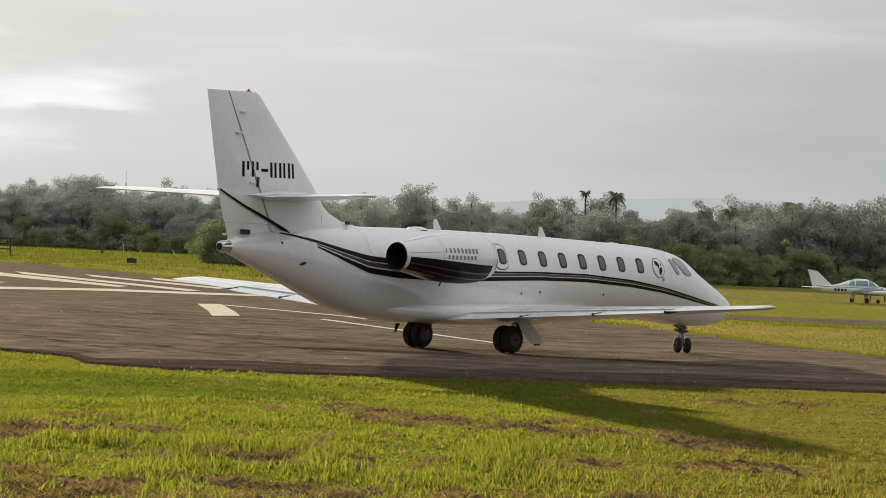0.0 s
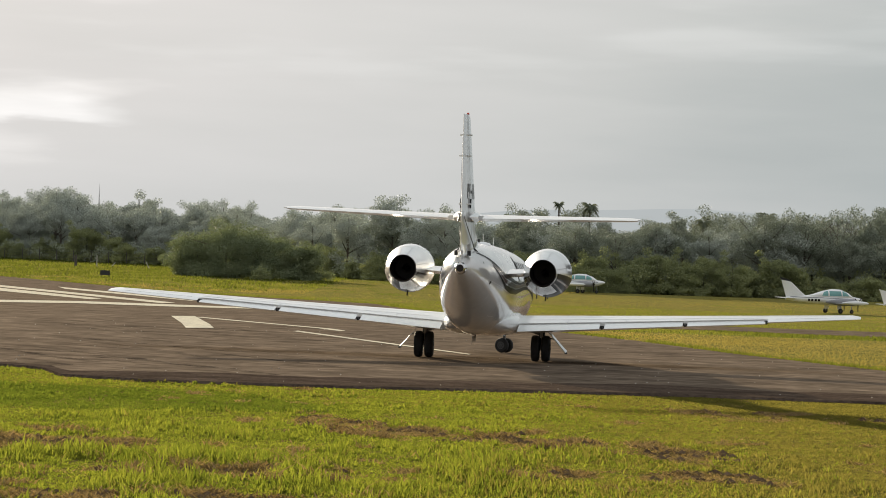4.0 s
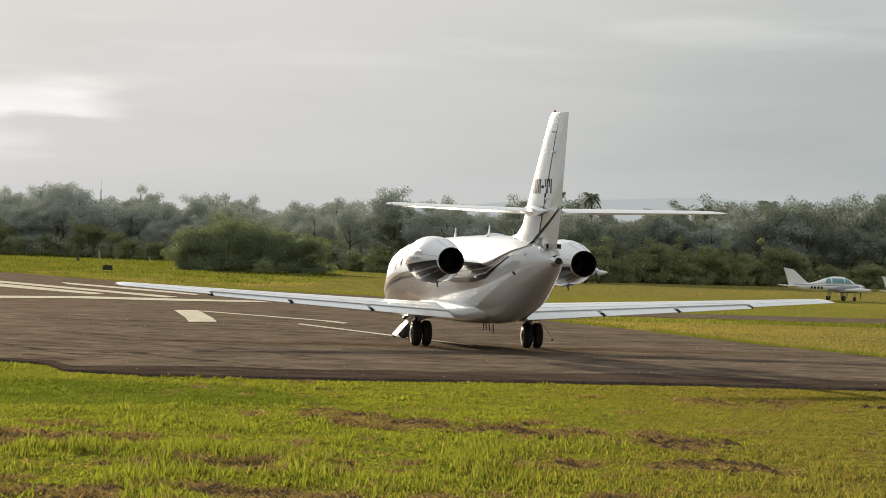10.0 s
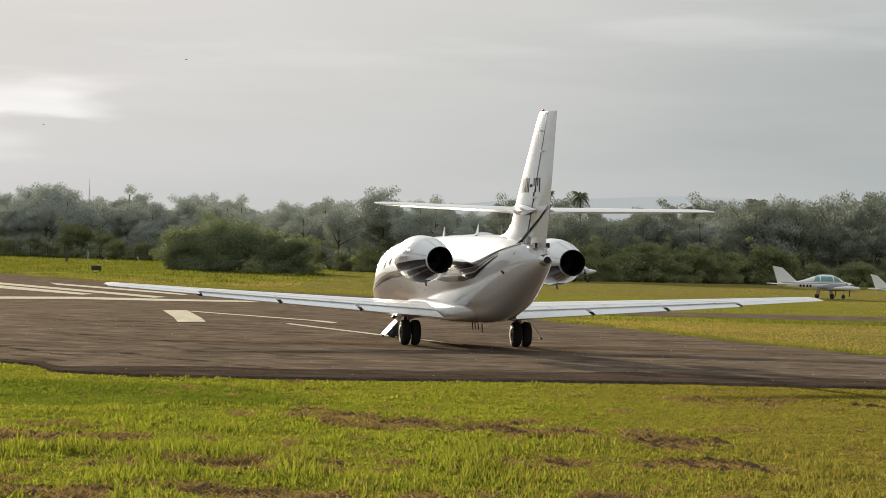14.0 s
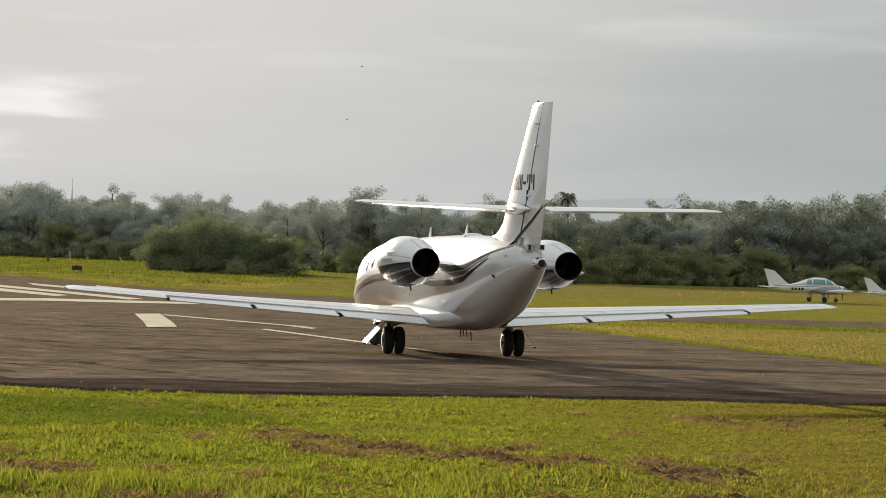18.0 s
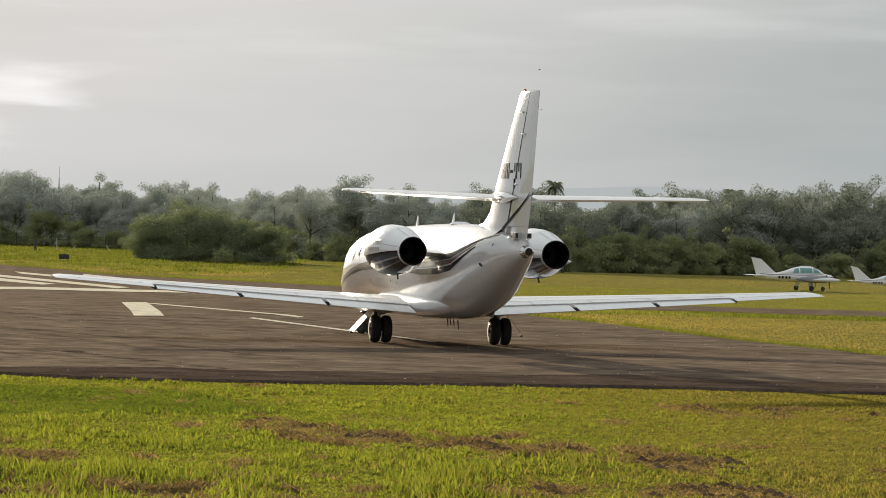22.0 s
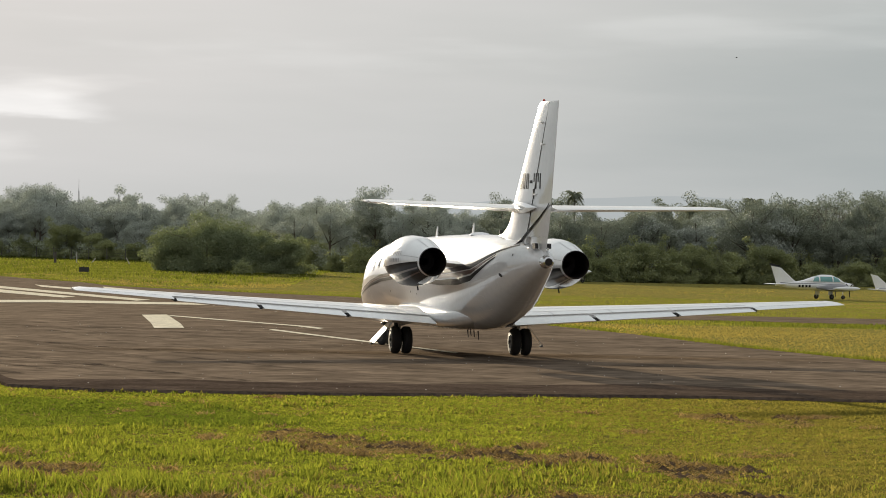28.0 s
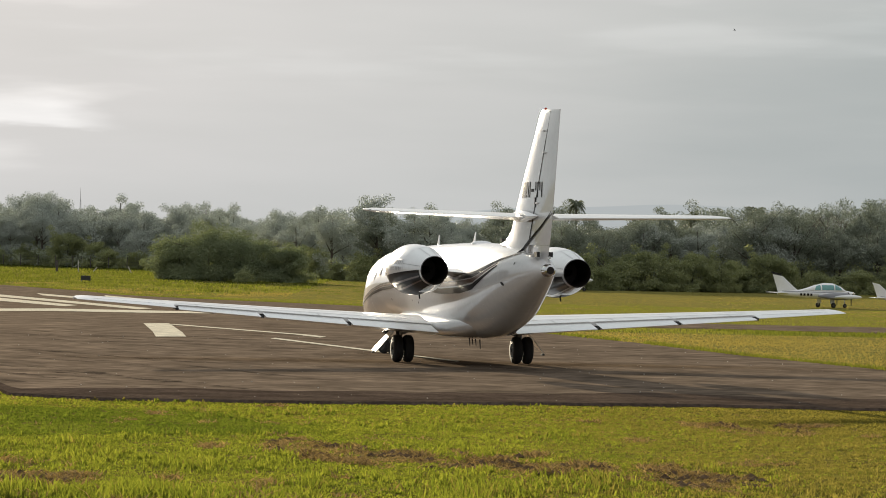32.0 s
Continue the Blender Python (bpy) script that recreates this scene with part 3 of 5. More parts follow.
def tyre_marks():
    """Faint dark rubber streaks where wheels have turned on the asphalt."""
    m = surface("rubber_streaks_on_asphalt", (0.045, 0.037, 0.032), 0.9, spread=0.3, scale=1.0, spec=0.0)
    n, l = m.node_tree.nodes, m.node_tree.links
    tex, clear, mix, edge = n.new("ShaderNodeTexNoise"), n.new("ShaderNodeBsdfTransparent"), n.new("ShaderNodeMixShader"), n.new("ShaderNodeMapRange")
    co = n.new("ShaderNodeTexCoord")
    l.new(co.outputs["Object"], tex.inputs["Vector"])
    tex.inputs["Scale"].default_value, tex.inputs["Detail"].default_value, tex.inputs["Roughness"].default_value = 0.9, 6, 0.7
    edge.inputs["From Min"].default_value, edge.inputs["From Max"].default_value = 0.45, 0.75
    edge.inputs["To Max"].default_value = 0.55
    l.new(tex.outputs["Fac"], edge.inputs["Value"])
    l.new(edge.outputs["Result"], mix.inputs["Fac"])
    l.new(clear.outputs[0], mix.inputs[1])
    l.new(n["Principled BSDF"].outputs[0], mix.inputs[2])
    l.new(mix.outputs[0], n["Material Output"].inputs["Surface"])
    rng = random.Random(31)
    for k in range(46):
        x0, y0 = rng.uniform(-15, -1), rng.uniform(100, 158)
        dx, dy, bow, w = rng.uniform(4, 9), -rng.uniform(6, 20), rng.uniform(-1.2, 1.2), rng.uniform(0.05, 0.30)
        rings = []
        for i in range(25):
            u = i / 24
            x, y = x0 + dx * u, y0 + dy * u + bow * 4 * u * (1 - u)
            if y < np.interp(x, FRONT_X, FRONT_Y) + 1:
                break
            rings.append([(x - w, y, 0.054 + k * 0.00015), (x + w, y, 0.054 + k * 0.00015)])
        if len(rings) > 3:
            tagged(part("tyre_mark", loft(rings, close=False), m, smooth=False), "faint dark curved tyre streak on the asphalt", "marking", group="tyre marks", kind="structure")


tyre_marks()
scatter_stones()
scatter_grass()

# ---- the business jet: x forward, y to its left, z up, from the ground between its main wheels ----
BODY = [  # x, top, bottom, half width
    (-8.60, 2.47, 2.25, 0.11), (-8.35, 2.60, 2.14, 0.23), (-7.8, 2.70, 1.94, 0.36), (-7.2, 2.78, 1.73, 0.48), (-6.6, 2.84, 1.52, 0.58), (-6.0, 2.88, 1.30, 0.67),
    (-5.4, 2.91, 1.08, 0.75), (-4.8, 2.93, 0.91, 0.80), (-4.0, 2.95, 0.76, 0.85), (-3.0, 2.96, 0.67, 0.88), (-1.0, 2.96, 0.63, 0.89), (1.4, 2.92, 0.66, 0.89), (3.0, 2.88, 0.76, 0.89), (4.2, 2.84, 0.87, 0.89),
    (5.4, 2.80, 0.93, 0.88), (6.2, 2.77, 0.90, 0.87), (6.8, 2.73, 0.85, 0.85), (7.3, 2.67, 0.79, 0.82), (7.7, 2.60, 0.75, 0.79), (8.0, 2.51, 0.73, 0.755), (8.3, 2.36, 0.71, 0.71), (8.6, 2.18, 0.70, 0.665),
    (9.0, 1.99, 0.70, 0.59), (9.4, 1.81, 0.72, 0.50), (9.8, 1.63, 0.78, 0.385), (10.05, 1.51, 0.87, 0.29), (10.22, 1.42, 1.00, 0.19), (10.31, 1.35, 1.13, 0.10), (10.34, 1.29, 1.24, 0.02)]
BX = [b[0] for b in BODY]


def section(x):
    return [float(np.interp(x, BX, [b[i] for b in BODY])) for i in (1, 2, 3)]


def flank(x, z):
    """Half width of the body at the height z."""
    t, b, w = section(x)
    c, h = (t + b) / 2, (t - b) / 2
    k = min(abs(z - c) / h, 0.999)
    return w * (1 - k ** 2.15) ** (1 / 2.15)


def body_ring(x, n=40):
    t, b, w = section(x)
    c, h = (t + b) / 2, (t - b) / 2
    out = []
    for i in range(n):
        a = 2 * math.pi * i / n
        s, k = math.sin(a), math.cos(a)
        e = 2 / 2.15
        out.append((x, w * math.copysign(abs(k) ** e, k), c + h * math.copysign(abs(s) ** e, s)))
    return out


def on_flank(points, side, lift=0.005):
    """Places (x, z) on the side of the body, as 3D points a little proud of it."""
    return [Vector((x, side * (flank(x, z) + lift), z)) for x, z in points]


def strip(lower, upper, side, lift=0.008, steps=60):
    """A painted band along the flank between two lines given as (x, z)."""
    x0, x1 = max(lower[0][0], upper[0][0]), min(lower[-1][0], upper[-1][0])
    rings = []
    for i in range(steps + 1):
        x = x0 + (x1 - x0) * i / steps
        za = float(np.interp(x, [p[0] for p in lower], [p[1] for p in lower]))
        zb = float(np.interp(x, [p[0] for p in upper], [p[1] for p in upper]))
        rings.append(on_flank([(x, za + (zb - za) * k / 4) for k in range(5)], side, lift))
    return loft(rings, close=False)


def patch(x0, z0, w, h, side, lift=0.006, corner=0.45, lean=0.0, grow=0.0):
    """A rounded panel on the flank."""
    n = 6
    w, h = w + grow, h + grow
    rings = []
    for k in range(-n, n + 1):
        v = k / n
        half = w / 2 * (1 - abs(v) ** (2 / corner)) ** (corner / 2) if abs(v) < 1 else w * 0.18
        half = max(half, w * 0.18)
        z = z0 + v * h / 2
        rings.append(on_flank([(x0 + lean * v + half * u, z) for u in (-1, -0.5, 0, 0.5, 1)], side, lift))
    return loft(rings, close=False)


def foil(le, te, thick, a=0.0, b=1.0, n=9, up=(0, 0, 1)):
    """A ring round a wing section from le to te, cut to the chord stretch a..b."""
    le, te, up = Vector(le), Vector(te), Vector(up)
    c = (te - le).length
    top, low = [], []
    for i in range(n):
        s = a + (b - a) * (i / (n - 1)) ** 1.6 if a == 0 else a + (b - a) * i / (n - 1)
        y = 5 * thick * (0.2969 * s ** 0.5 - 0.126 * s - 0.3516 * s * s + 0.2843 * s ** 3 - 0.1036 * s ** 4) * c + 0.004
        p = le + (te - le) * s
        top.append(p + up * y)
        low.append(p - up * y * 0.8)
    return top + low[::-1]


def flat_strip(points, width, normal, thick=0.004):
    """A thin painted line along 3D points, lying on a face with that normal."""
    n = Vector(normal)
    rings = []
    for i, p in enumerate(points):
        q, r = Vector(points[max(i - 1, 0)]), Vector(points[min(i + 1, len(points) - 1)])
        d = (r - q).normalized().cross(n).normalized() * width / 2
        p = Vector(p)
        rings.append([p - d, p + d, p + d + n * thick, p - d + n * thick])
    return loft(rings)


jet = tagged(new("business_jet"), "white twin-engine business jet with black and brown stripes on asphalt", "airplane")


def jet_body():
    part("fuselage", loft([body_ring(x) for x in sorted(set(BX + [float(a) for a in np.arange(-4.5, 7, 0.5)]))]), WHITE, jet)
    # belly fairing round the wing root
    rings = []
    for x, zb, zt, w in ((-3.9, 0.95, 1.15, 0.40), (-3.4, 0.80, 1.20, 0.62), (-2.8, 0.70, 1.22, 0.75), (-2.0, 0.65, 1.22, 0.86), (-1.2, 0.62, 1.24, 0.93), (0.2, 0.61, 1.26, 0.97),
                         (2.0, 0.65, 1.28, 0.96), (3.2, 0.76, 1.26, 0.88), (4.0, 0.86, 1.22, 0.74), (4.6, 0.96, 1.15, 0.5)):
        c, h = (zb + zt) / 2, (zt - zb) / 2
        rings.append([(x, w * math.copysign(abs(math.cos(a)) ** 0.75, math.cos(a)), c + h * math.copysign(abs(math.sin(a)) ** 0.75, math.sin(a)))
                      for a in (2 * math.pi * i / 32 for i in range(32))])
    part("belly_fairing", loft(rings), WHITE, jet)
    part("tail_cone_lamp", turned([(-8.80, 0.07), (-8.79, 0.125), (-8.70, 0.145), (-8.5, 0.155)], centre=(0, 0, 2.36), sides=16, cap=True), CHROME, jet, "polished round tail lamp housing")
    part("tail_lamp_lens", turned([(-8.825, 0.005), (-8.82, 0.085), (-8.70, 0.10)], centre=(0, 0, 2.36), sides=16, cap=True), DARKMETAL, jet)
    for s in (1, -1):
        line = [(-7.25, 2.775), (-6.75, 2.715), (-6.1, 2.60), (-5.3, 2.42), (-4.5, 2.27), (-3.5, 2.20), (-1.5, 2.06), (0.2, 1.985), (1.7, 2.01), (3.5, 1.99), (5.3, 1.88), (6.6, 1.72), (8.5, 1.40), (9.7, 1.215)]
        xs = [p[0] for p in line]
        below = lambda gaps: [(x, z - float(np.interp(x, [-7.4, -6.0, -4.5, -3.0, 0.2, 5.3, 8.5, 9.7], gaps))) for x, z in line]
        up_t, up_b = line, below([0.03, 0.07, 0.13, 0.12, 0.045, 0.045, 0.03, 0.015])
        br_t, br_b = below([0.04, 0.09, 0.15, 0.15, 0.055, 0.05, 0.035, 0.02])[2:], below([0.045, 0.12, 0.25, 0.27, 0.115, 0.09, 0.05, 0.025])[2:]
        lo_t, lo_b = below([0.05, 0.15, 0.29, 0.31, 0.135, 0.11, 0.06, 0.03])[2:], below([0.055, 0.19, 0.42, 0.47, 0.23, 0.185, 0.10, 0.045])[2:]
        part("stripe", strip(up_b, up_t, s), BLACK_P, jet, "black stripe along the flank")
        part("stripe", strip(br_b, br_t, s), BROWN_P, jet, "brown stripe along the flank")
        part("stripe", strip(lo_b, lo_t, s), BLACK_P, jet, "black stripe along the flank")
        for k in range(7):
            x, z = 1.12 + 0.762 * k, 2.35 - 0.017 * k
            f = part("window_frame", patch(x, z, 0.275, 0.385, s, 0.007), SEAM, jet)
            part("pane", patch(x, z, 0.205, 0.30, s, 0.012), CABINGLASS, f, "dark oval cabin window")
        # over-wing exit
        part("exit_hatch", patch(0.29, 2.35, 0.45, 0.64, s, 0.010, corner=0.28), SEAM, jet)
        h = part("exit_panel", patch(0.29, 2.35, 0.405, 0.60, s, 0.014, corner=0.28), WHITE, jet)
        part("window_frame", patch(0.33, 2.36, 0.275, 0.385, s, 0.018), SEAM, h)
        part("pane", patch(0.33, 2.36, 0.205, 0.30, s, 0.024), CABINGLASS, h, "dark oval cabin window")
        # flight deck side windows and windscreen
        f = part("window_frame", patch(7.20, 2.25, 0.20, 0.40, s, 0.008, corner=0.5, lean=-0.09), GREY_P, jet)
        part("cockpit_window", patch(7.20, 2.25, 0.14, 0.34, s, 0.013, corner=0.5, lean=-0.09), SCREEN, f, "cockpit side window, pale with painted reflection")
        f = part("window_frame", patch(7.60, 2.25, 0.42, 0.46, s, 0.008, corner=0.4, lean=-0.20), GREY_P, jet)
        part("windscreen", patch(7.60, 2.25, 0.34, 0.39, s, 0.013, corner=0.4, lean=-0.18), SCREEN, f, "windscreen pane, pale with painted reflection")
        # round badge behind the cockpit: ring and plain dark shapes
        part("badge_ring", patch(6.45, 2.21, 0.50, 0.50, s, 0.008, corner=1.0), GREY_P, jet, "thin grey ring of a round badge")
        b = part("badge", patch(6.45, 2.21, 0.45, 0.45, s, 0.012, corner=1.0), WHITE, jet)
        for x, z, w, h, lean in ((6.40, 2.315, 0.16, 0.13, -0.03), (6.455, 2.24, 0.05, 0.09, 0.03), (6.515, 2.14, 0.13, 0.17, 0.03), (6.50, 2.06, 0.06, 0.07, 0.01), (6.575, 2.30, 0.04, 0.07, 0.0)):
            part("badge_shape", patch(x, z, w, h, s, 0.017, corner=0.8, lean=lean), BLACK_P, b, "plain dark badge shape")
        for x, z in ((1.05, 1.45), (1.75, 1.50), (4.25, 1.48)):
            part("static_port", patch(x, z, 0.06, 0.06, s, 0.004, corner=1), SEAM, jet)
        part("ice_lamp", patch(6.6, 1.92, 0.06, 0.12, s, 0.02, corner=1), METAL, jet)
    # skin joints round the body, and the small openings of the tail
    for x in (-6.3, -4.4, 6.95, 8.75):
        pair = []
        for q in (x - 0.007, x + 0.007):
            t, b, w = section(q)
            c = (t + b) / 2
            pair.append([(q, y * (1 + 0.005 / w), c + (z - c) * (1 + 0.005 / ((t - b) / 2))) for q_, y, z in body_ring(q)])
        part("skin_joint", loft(pair, cap=False), FAINT, jet)
    for s in (1, -1):
        part("skin_joint", strip([(-8.0, 2.235), (-4.2, 1.795)], [(-8.0, 2.245), (-4.2, 1.807)], s, 0.005, 20), FAINT, jet)
        part("air_inlet", patch(-6.55, 2.02, 0.16, 0.09, s, 0.008, corner=0.9, lean=0.05), SEAM, jet, "small dark air inlet")
        part("vent_hole", patch(-7.15, 2.50, 0.06, 0.06, s, 0.008, corner=1), SEAM, jet)
        part("access_panel", patch(-5.0, 1.35, 0.62, 0.36, s, 0.004, corner=0.25), FAINT, jet)
        part("access_cover", patch(-5.0, 1.35, 0.60, 0.34, s, 0.007, corner=0.25), WHITE, jet)
    for x, z, hgt, d in ((-1.2, 2.94, 0.28, -0.10), (2.75, 2.86, 0.28, -0.08)):
        r = [[(x + 0.16, 0.0, z), (x, 0.015, z), (x - 0.16, 0, z), (x, -0.015, z)], [(x + d + 0.05, 0.0, z + hgt), (x + d, 0.008, z + hgt), (x + d - 0.06, 0, z + hgt), (x + d, -0.008, z + hgt)]]
        part("blade_antenna", loft(r), WHITE, jet, "white blade antenna")
    for x, hgt in ((-1.3, 0.16), (-1.6, 0.12), (-1.95, 0.14), (-2.4, 0.2)):
        r = [[(x + 0.08, 0.1, 0.63), (x, 0.112, 0.63), (x - 0.08, 0.1, 0.63), (x, 0.088, 0.63)], [(x - 0.05, 0.1, 0.61 - hgt), (x - 0.08, 0.106, 0.61 - hgt), (x - 0.12, 0.1, 0.61 - hgt), (x - 0.08, 0.094, 0.61 - hgt)]]
        part("drain_mast", loft(r), DARKMETAL, jet, "dark drain mast under the belly")
    part("dome_antenna", turned([(2.94, 0.26), (2.985, 0.22), (3.01, 0.1), (3.015, 0.01)], axis="z", centre=(-1.95, 0, 0), sides=16), WHITE, jet)
    part("dome_antenna", turned([(2.76, 0.2), (2.80, 0.16), (2.815, 0.02)], axis="z", centre=(5.5, 0, 0), sides=16), WHITE, jet)


def jet_wing():
    def at(y):
        """Leading and trailing edge at the span y (right or left)."""
        k = (abs(y) - 0.9) / (9.65 - 0.9)
        le = Vector((2.15 + (0.30 - 2.15) * k, y, 0.93 + (1.45 - 0.93) * k))
        te = Vector((-1.75 + (-0.86 + 1.75) * k, y, 0.80 + (1.405 - 0.80) * k))
        return le, te, 0.125 - 0.03 * k

    for s in (1, -1):
        stations = [0.6, 0.95, 2, 3.1, 4.2, 5.2, 6.3, 7.3]
        rings = [foil(*at(s * y), 0.0, 0.76) for y in stations]
        w = part("wing", loft(rings), WING, jet, "pale swept wing")
        rings = [foil(*at(s * y)) for y in (7.3, 8.2, 9.1, 9.45)]
        le, te, t = at(s * 9.58)
        rings.append(foil(le + Vector((-0.12, 0, 0)), te + Vector((0.03, 0, 0)), 0.07))
        le, te, t = at(s * 9.66)
        rings.append(foil(le + Vector((-0.35, 0, 0)), te + Vector((0.1, 0, 0)), 0.03))
        part("wing_tip", loft(rings), WING, jet)
        for a, b in ((0.98, 3.05), (3.17, 5.15), (5.27, 7.24)):
            drop = Vector((-0.05, 0, -0.016))
            rings = []
            for y in (a, b):
                le, te, t = at(s * y)
                rings.append(foil(le + drop * 0.7, te + drop + Vector((-0.02, 0, -0.02)), t, 0.765, 1.0, n=6))
            part("flap", loft(rings), WING, jet, "lowered pale wing flap")
            pts = []
            for y in (a, b):
                le, te, t = at(s * y)
                pts.append(le + (te - le) * 0.765 + Vector((0.0, 0, t * (te - le).length * 0.26 + 0.004)))
            part("flap_gap", flat_strip(pts, 0.02, (0, 0, 1)), GREY_P, w)
        for y in (3.11, 5.21, 7.27):
            le, te, t = at(s * y)
            f = te + Vector((0.10, 0, 0.0))
            part("flap_track", box(f.x - 0.12, f.x + 0.14, f.y - 0.022, f.y + 0.022, f.z - 0.055, f.z + 0.012, 0.01), SEAM, jet, "small dark flap track in the gap")
            part("flap_cove", box(f.x + 0.14, f.x + 0.34, f.y - 0.058, f.y + 0.058, f.z - 0.03, f.z + 0.035, 0.01), SEAM, jet)

        def line(name, y0, y1, c, width, mat):
            pts = []
            for y in (y0, (y0 + y1) / 2, y1):
                le, te, t = at(s * y)
                h = 5 * t * (0.2969 * c ** 0.5 - 0.126 * c - 0.3516 * c * c + 0.2843 * c ** 3 - 0.1036 * c ** 4) * (te - le).length + 0.006
                pts.append(le + (te - le) * c + Vector((0, 0, h)))
            part(name, flat_strip(pts, width, (0, 0, 1), 0.003), mat, w)

        line("panel_line", 1.0, 9.3, 0.13, 0.016, PANEL)
        line("panel_line", 1.0, 9.3, 0.42, 0.012, PANEL)
        line("spoiler_gap", 1.3, 7.2, 0.60, 0.014, PANEL)
        for y in (2.2, 3.7, 5.2, 6.7):
            le, te, t = at(s * y)
            pts = []
            for c in (0.60, 0.68, 0.755):
                h = 5 * t * (0.2969 * c ** 0.5 - 0.126 * c - 0.3516 * c * c + 0.2843 * c ** 3 - 0.1036 * c ** 4) * (te - le).length + 0.006
                pts.append(le + (te - le) * c + Vector((0, 0, h)))
            part("spoiler_gap", flat_strip(pts, 0.018, (0, 0, 1), 0.003), PANEL, w)
        for a, b in ((7.5, 9.25),):
            pts = []
            for y in (a, b):
                le, te, t = at(s * y)
                pts.append(le + (te - le) * 0.74 + Vector((0, 0, t * (te - le).length * 0.27)))
            part("aileron_gap", flat_strip(pts, 0.02, (0, 0, 1)), SEAM, w)
        le, te, t = at(s * 9.55)
        part("position_lamp", box(le.x - 0.5, le.x - 0.25, le.y - 0.02, le.y + 0.1, le.z - 0.05, le.z + 0.02, 0.015), METAL, jet)
        for y in (1.6, 4.4, 6.0):
            le, te, t = at(s * y)
            m = le + (te - le) * 0.12 - Vector((0, 0, t * (te - le).length * 0.4))
            part("vortex_fence", box(m.x - 0.12, m.x + 0.12, m.y - 0.008, m.y + 0.008, m.z - 0.05, m.z + 0.05), WING, jet)


def jet_tail():
    # z, leading x, trailing x, half thickness share; above the break the trailing part is the rudder
    rows = [(2.66, -5.0, -8.56, 0.105), (2.93, -4.75, -8.66, 0.105), (3.05, -5.0, -8.72, 0.10), (3.3, -5.25, -8.80, 0.098), (3.75, -5.60, -8.92, 0.095), (4.66, -6.42, -9.12, 0.092), (5.4, -7.12, -9.27, 0.09), (5.95, -7.64, -9.385, 0.085), (6.03, -7.78, -9.40, 0.06)]

    def hinge(z):
        return float(np.interp(z, [2.66, 3.0, 6.03], [-7.15, -7.28, -8.74]))

    rings, rud = [], []
    for z, le, te, t in rows:
        k = (le - hinge(z)) / (le - te)
        rings.append(foil((le, 0, z), (te, 0, z), t, 0.0, k - 0.004, n=9, up=(0, 1, 0)))
        if z > 2.9:
            rud.append(foil((le, 0, z), (te, 0, z), t, k + 0.006, 1.0, n=6, up=(0, 1, 0)))
    fin = part("fin", loft(rings), WHITE, jet)
    part("rudder", loft(rud), WHITE, jet, "white rudder with a dark hinge gap")
    base = [foil((le, 0, z), (te, 0, z), t, k, 1.0, n=5, up=(0, 1, 0)) for z, le, te, t, k in ((2.45, -6.9, -8.5, 0.12, 0.1), (2.926, -6.9, -8.65, 0.1, 0.1))]
    part("rudder_root", loft(base), WHITE, jet)
    # dorsal fillet
    rings = []
    for x, z, w in ((-3.7, 2.93, 0.05), (-4.2, 2.97, 0.10), (-4.7, 3.06, 0.15), (-5.1, 3.22, 0.17), (-5.5, 3.5, 0.16)):
        rings.append([(x, w, 2.85), (x, w * 0.8, (z + 2.85) / 2), (x, 0.02, z), (x, -0.02, z), (x, -w * 0.8, (z + 2.85) / 2), (x, -w, 2.85)])
    part("dorsal_fillet", loft(rings), WHITE, jet)

    def half(x, z):
        """Half thickness of the fin at the place x, z."""
        le = float(np.interp(z, [r[0] for r in rows], [r[1] for r in rows]))
        te = float(np.interp(z, [r[0] for r in rows], [r[2] for r in rows]))
        t = float(np.interp(z, [r[0] for r in rows], [r[3] for r in rows]))
        s, c = min(max((le - x) / (le - te), 0.0), 1.0), le - te
        return 5 * t * (0.2969 * s ** 0.5 - 0.126 * s - 0.3516 * s * s + 0.2843 * s ** 3 - 0.1036 * s ** 4) * c + 0.005

    def fin_patch(x0, x1, z0, z1, side, lift=0.005, shear=0.0):
        rings = []
        for k in range(5):
            z = z0 + (z1 - z0) * k / 4
            rings.append([(x0 + (x1 - x0) * i / 4 + shear * (z - z0), side * (half(x0 + (x1 - x0) * i / 4 + shear * (z - z0), z) * (1.0 if side > 0 else 0.8) + lift), z) for i in range(5)])
        return loft(rings, close=False)

    for s in (1, -1):
        # registration, as plain bars
        for i in range(6):
            x = -8.22 + 0.30 * i
            z0 = 4.03
            if i == 2:
                part("letter_bar", fin_patch(x + 0.02, x + 0.24, z0 + 0.13, z0 + 0.2, s), BLACK_P, fin, "plain black bar")
            else:
                part("letter_bar", fin_patch(x + 0.02, x + 0.095, z0, z0 + 0.36, s, shear=-0.06), BLACK_P, fin, "plain black bar")
                part("letter_bar", fin_patch(x + 0.16, x + 0.23, z0 + (0.0 if i > 2 else 0.16), z0 + 0.36, s, shear=-0.06), BLACK_P, fin, "plain black bar")
        # stripe sweeping up the fin
        rings = []
        for k in range(25):
            u = k / 24
            x = -6.75 - 2.15 * u
            z = float(np.interp(x, [-8.9, -8.12, -7.3, -6.75], [3.71, 3.34, 3.01, 2.765]))
            w = 0.022 + 0.028 * (1 - u)
            rings.append([(x, s * (max(half(x, z + d), 0.03, flank(x, z + d) if z + d < section(x)[0] else 0) + 0.014), z + d) for d in (-w, 0, w)])
        part("stripe", loft(rings, close=False), BLACK_P, fin, "black stripe sweeping up the fin")
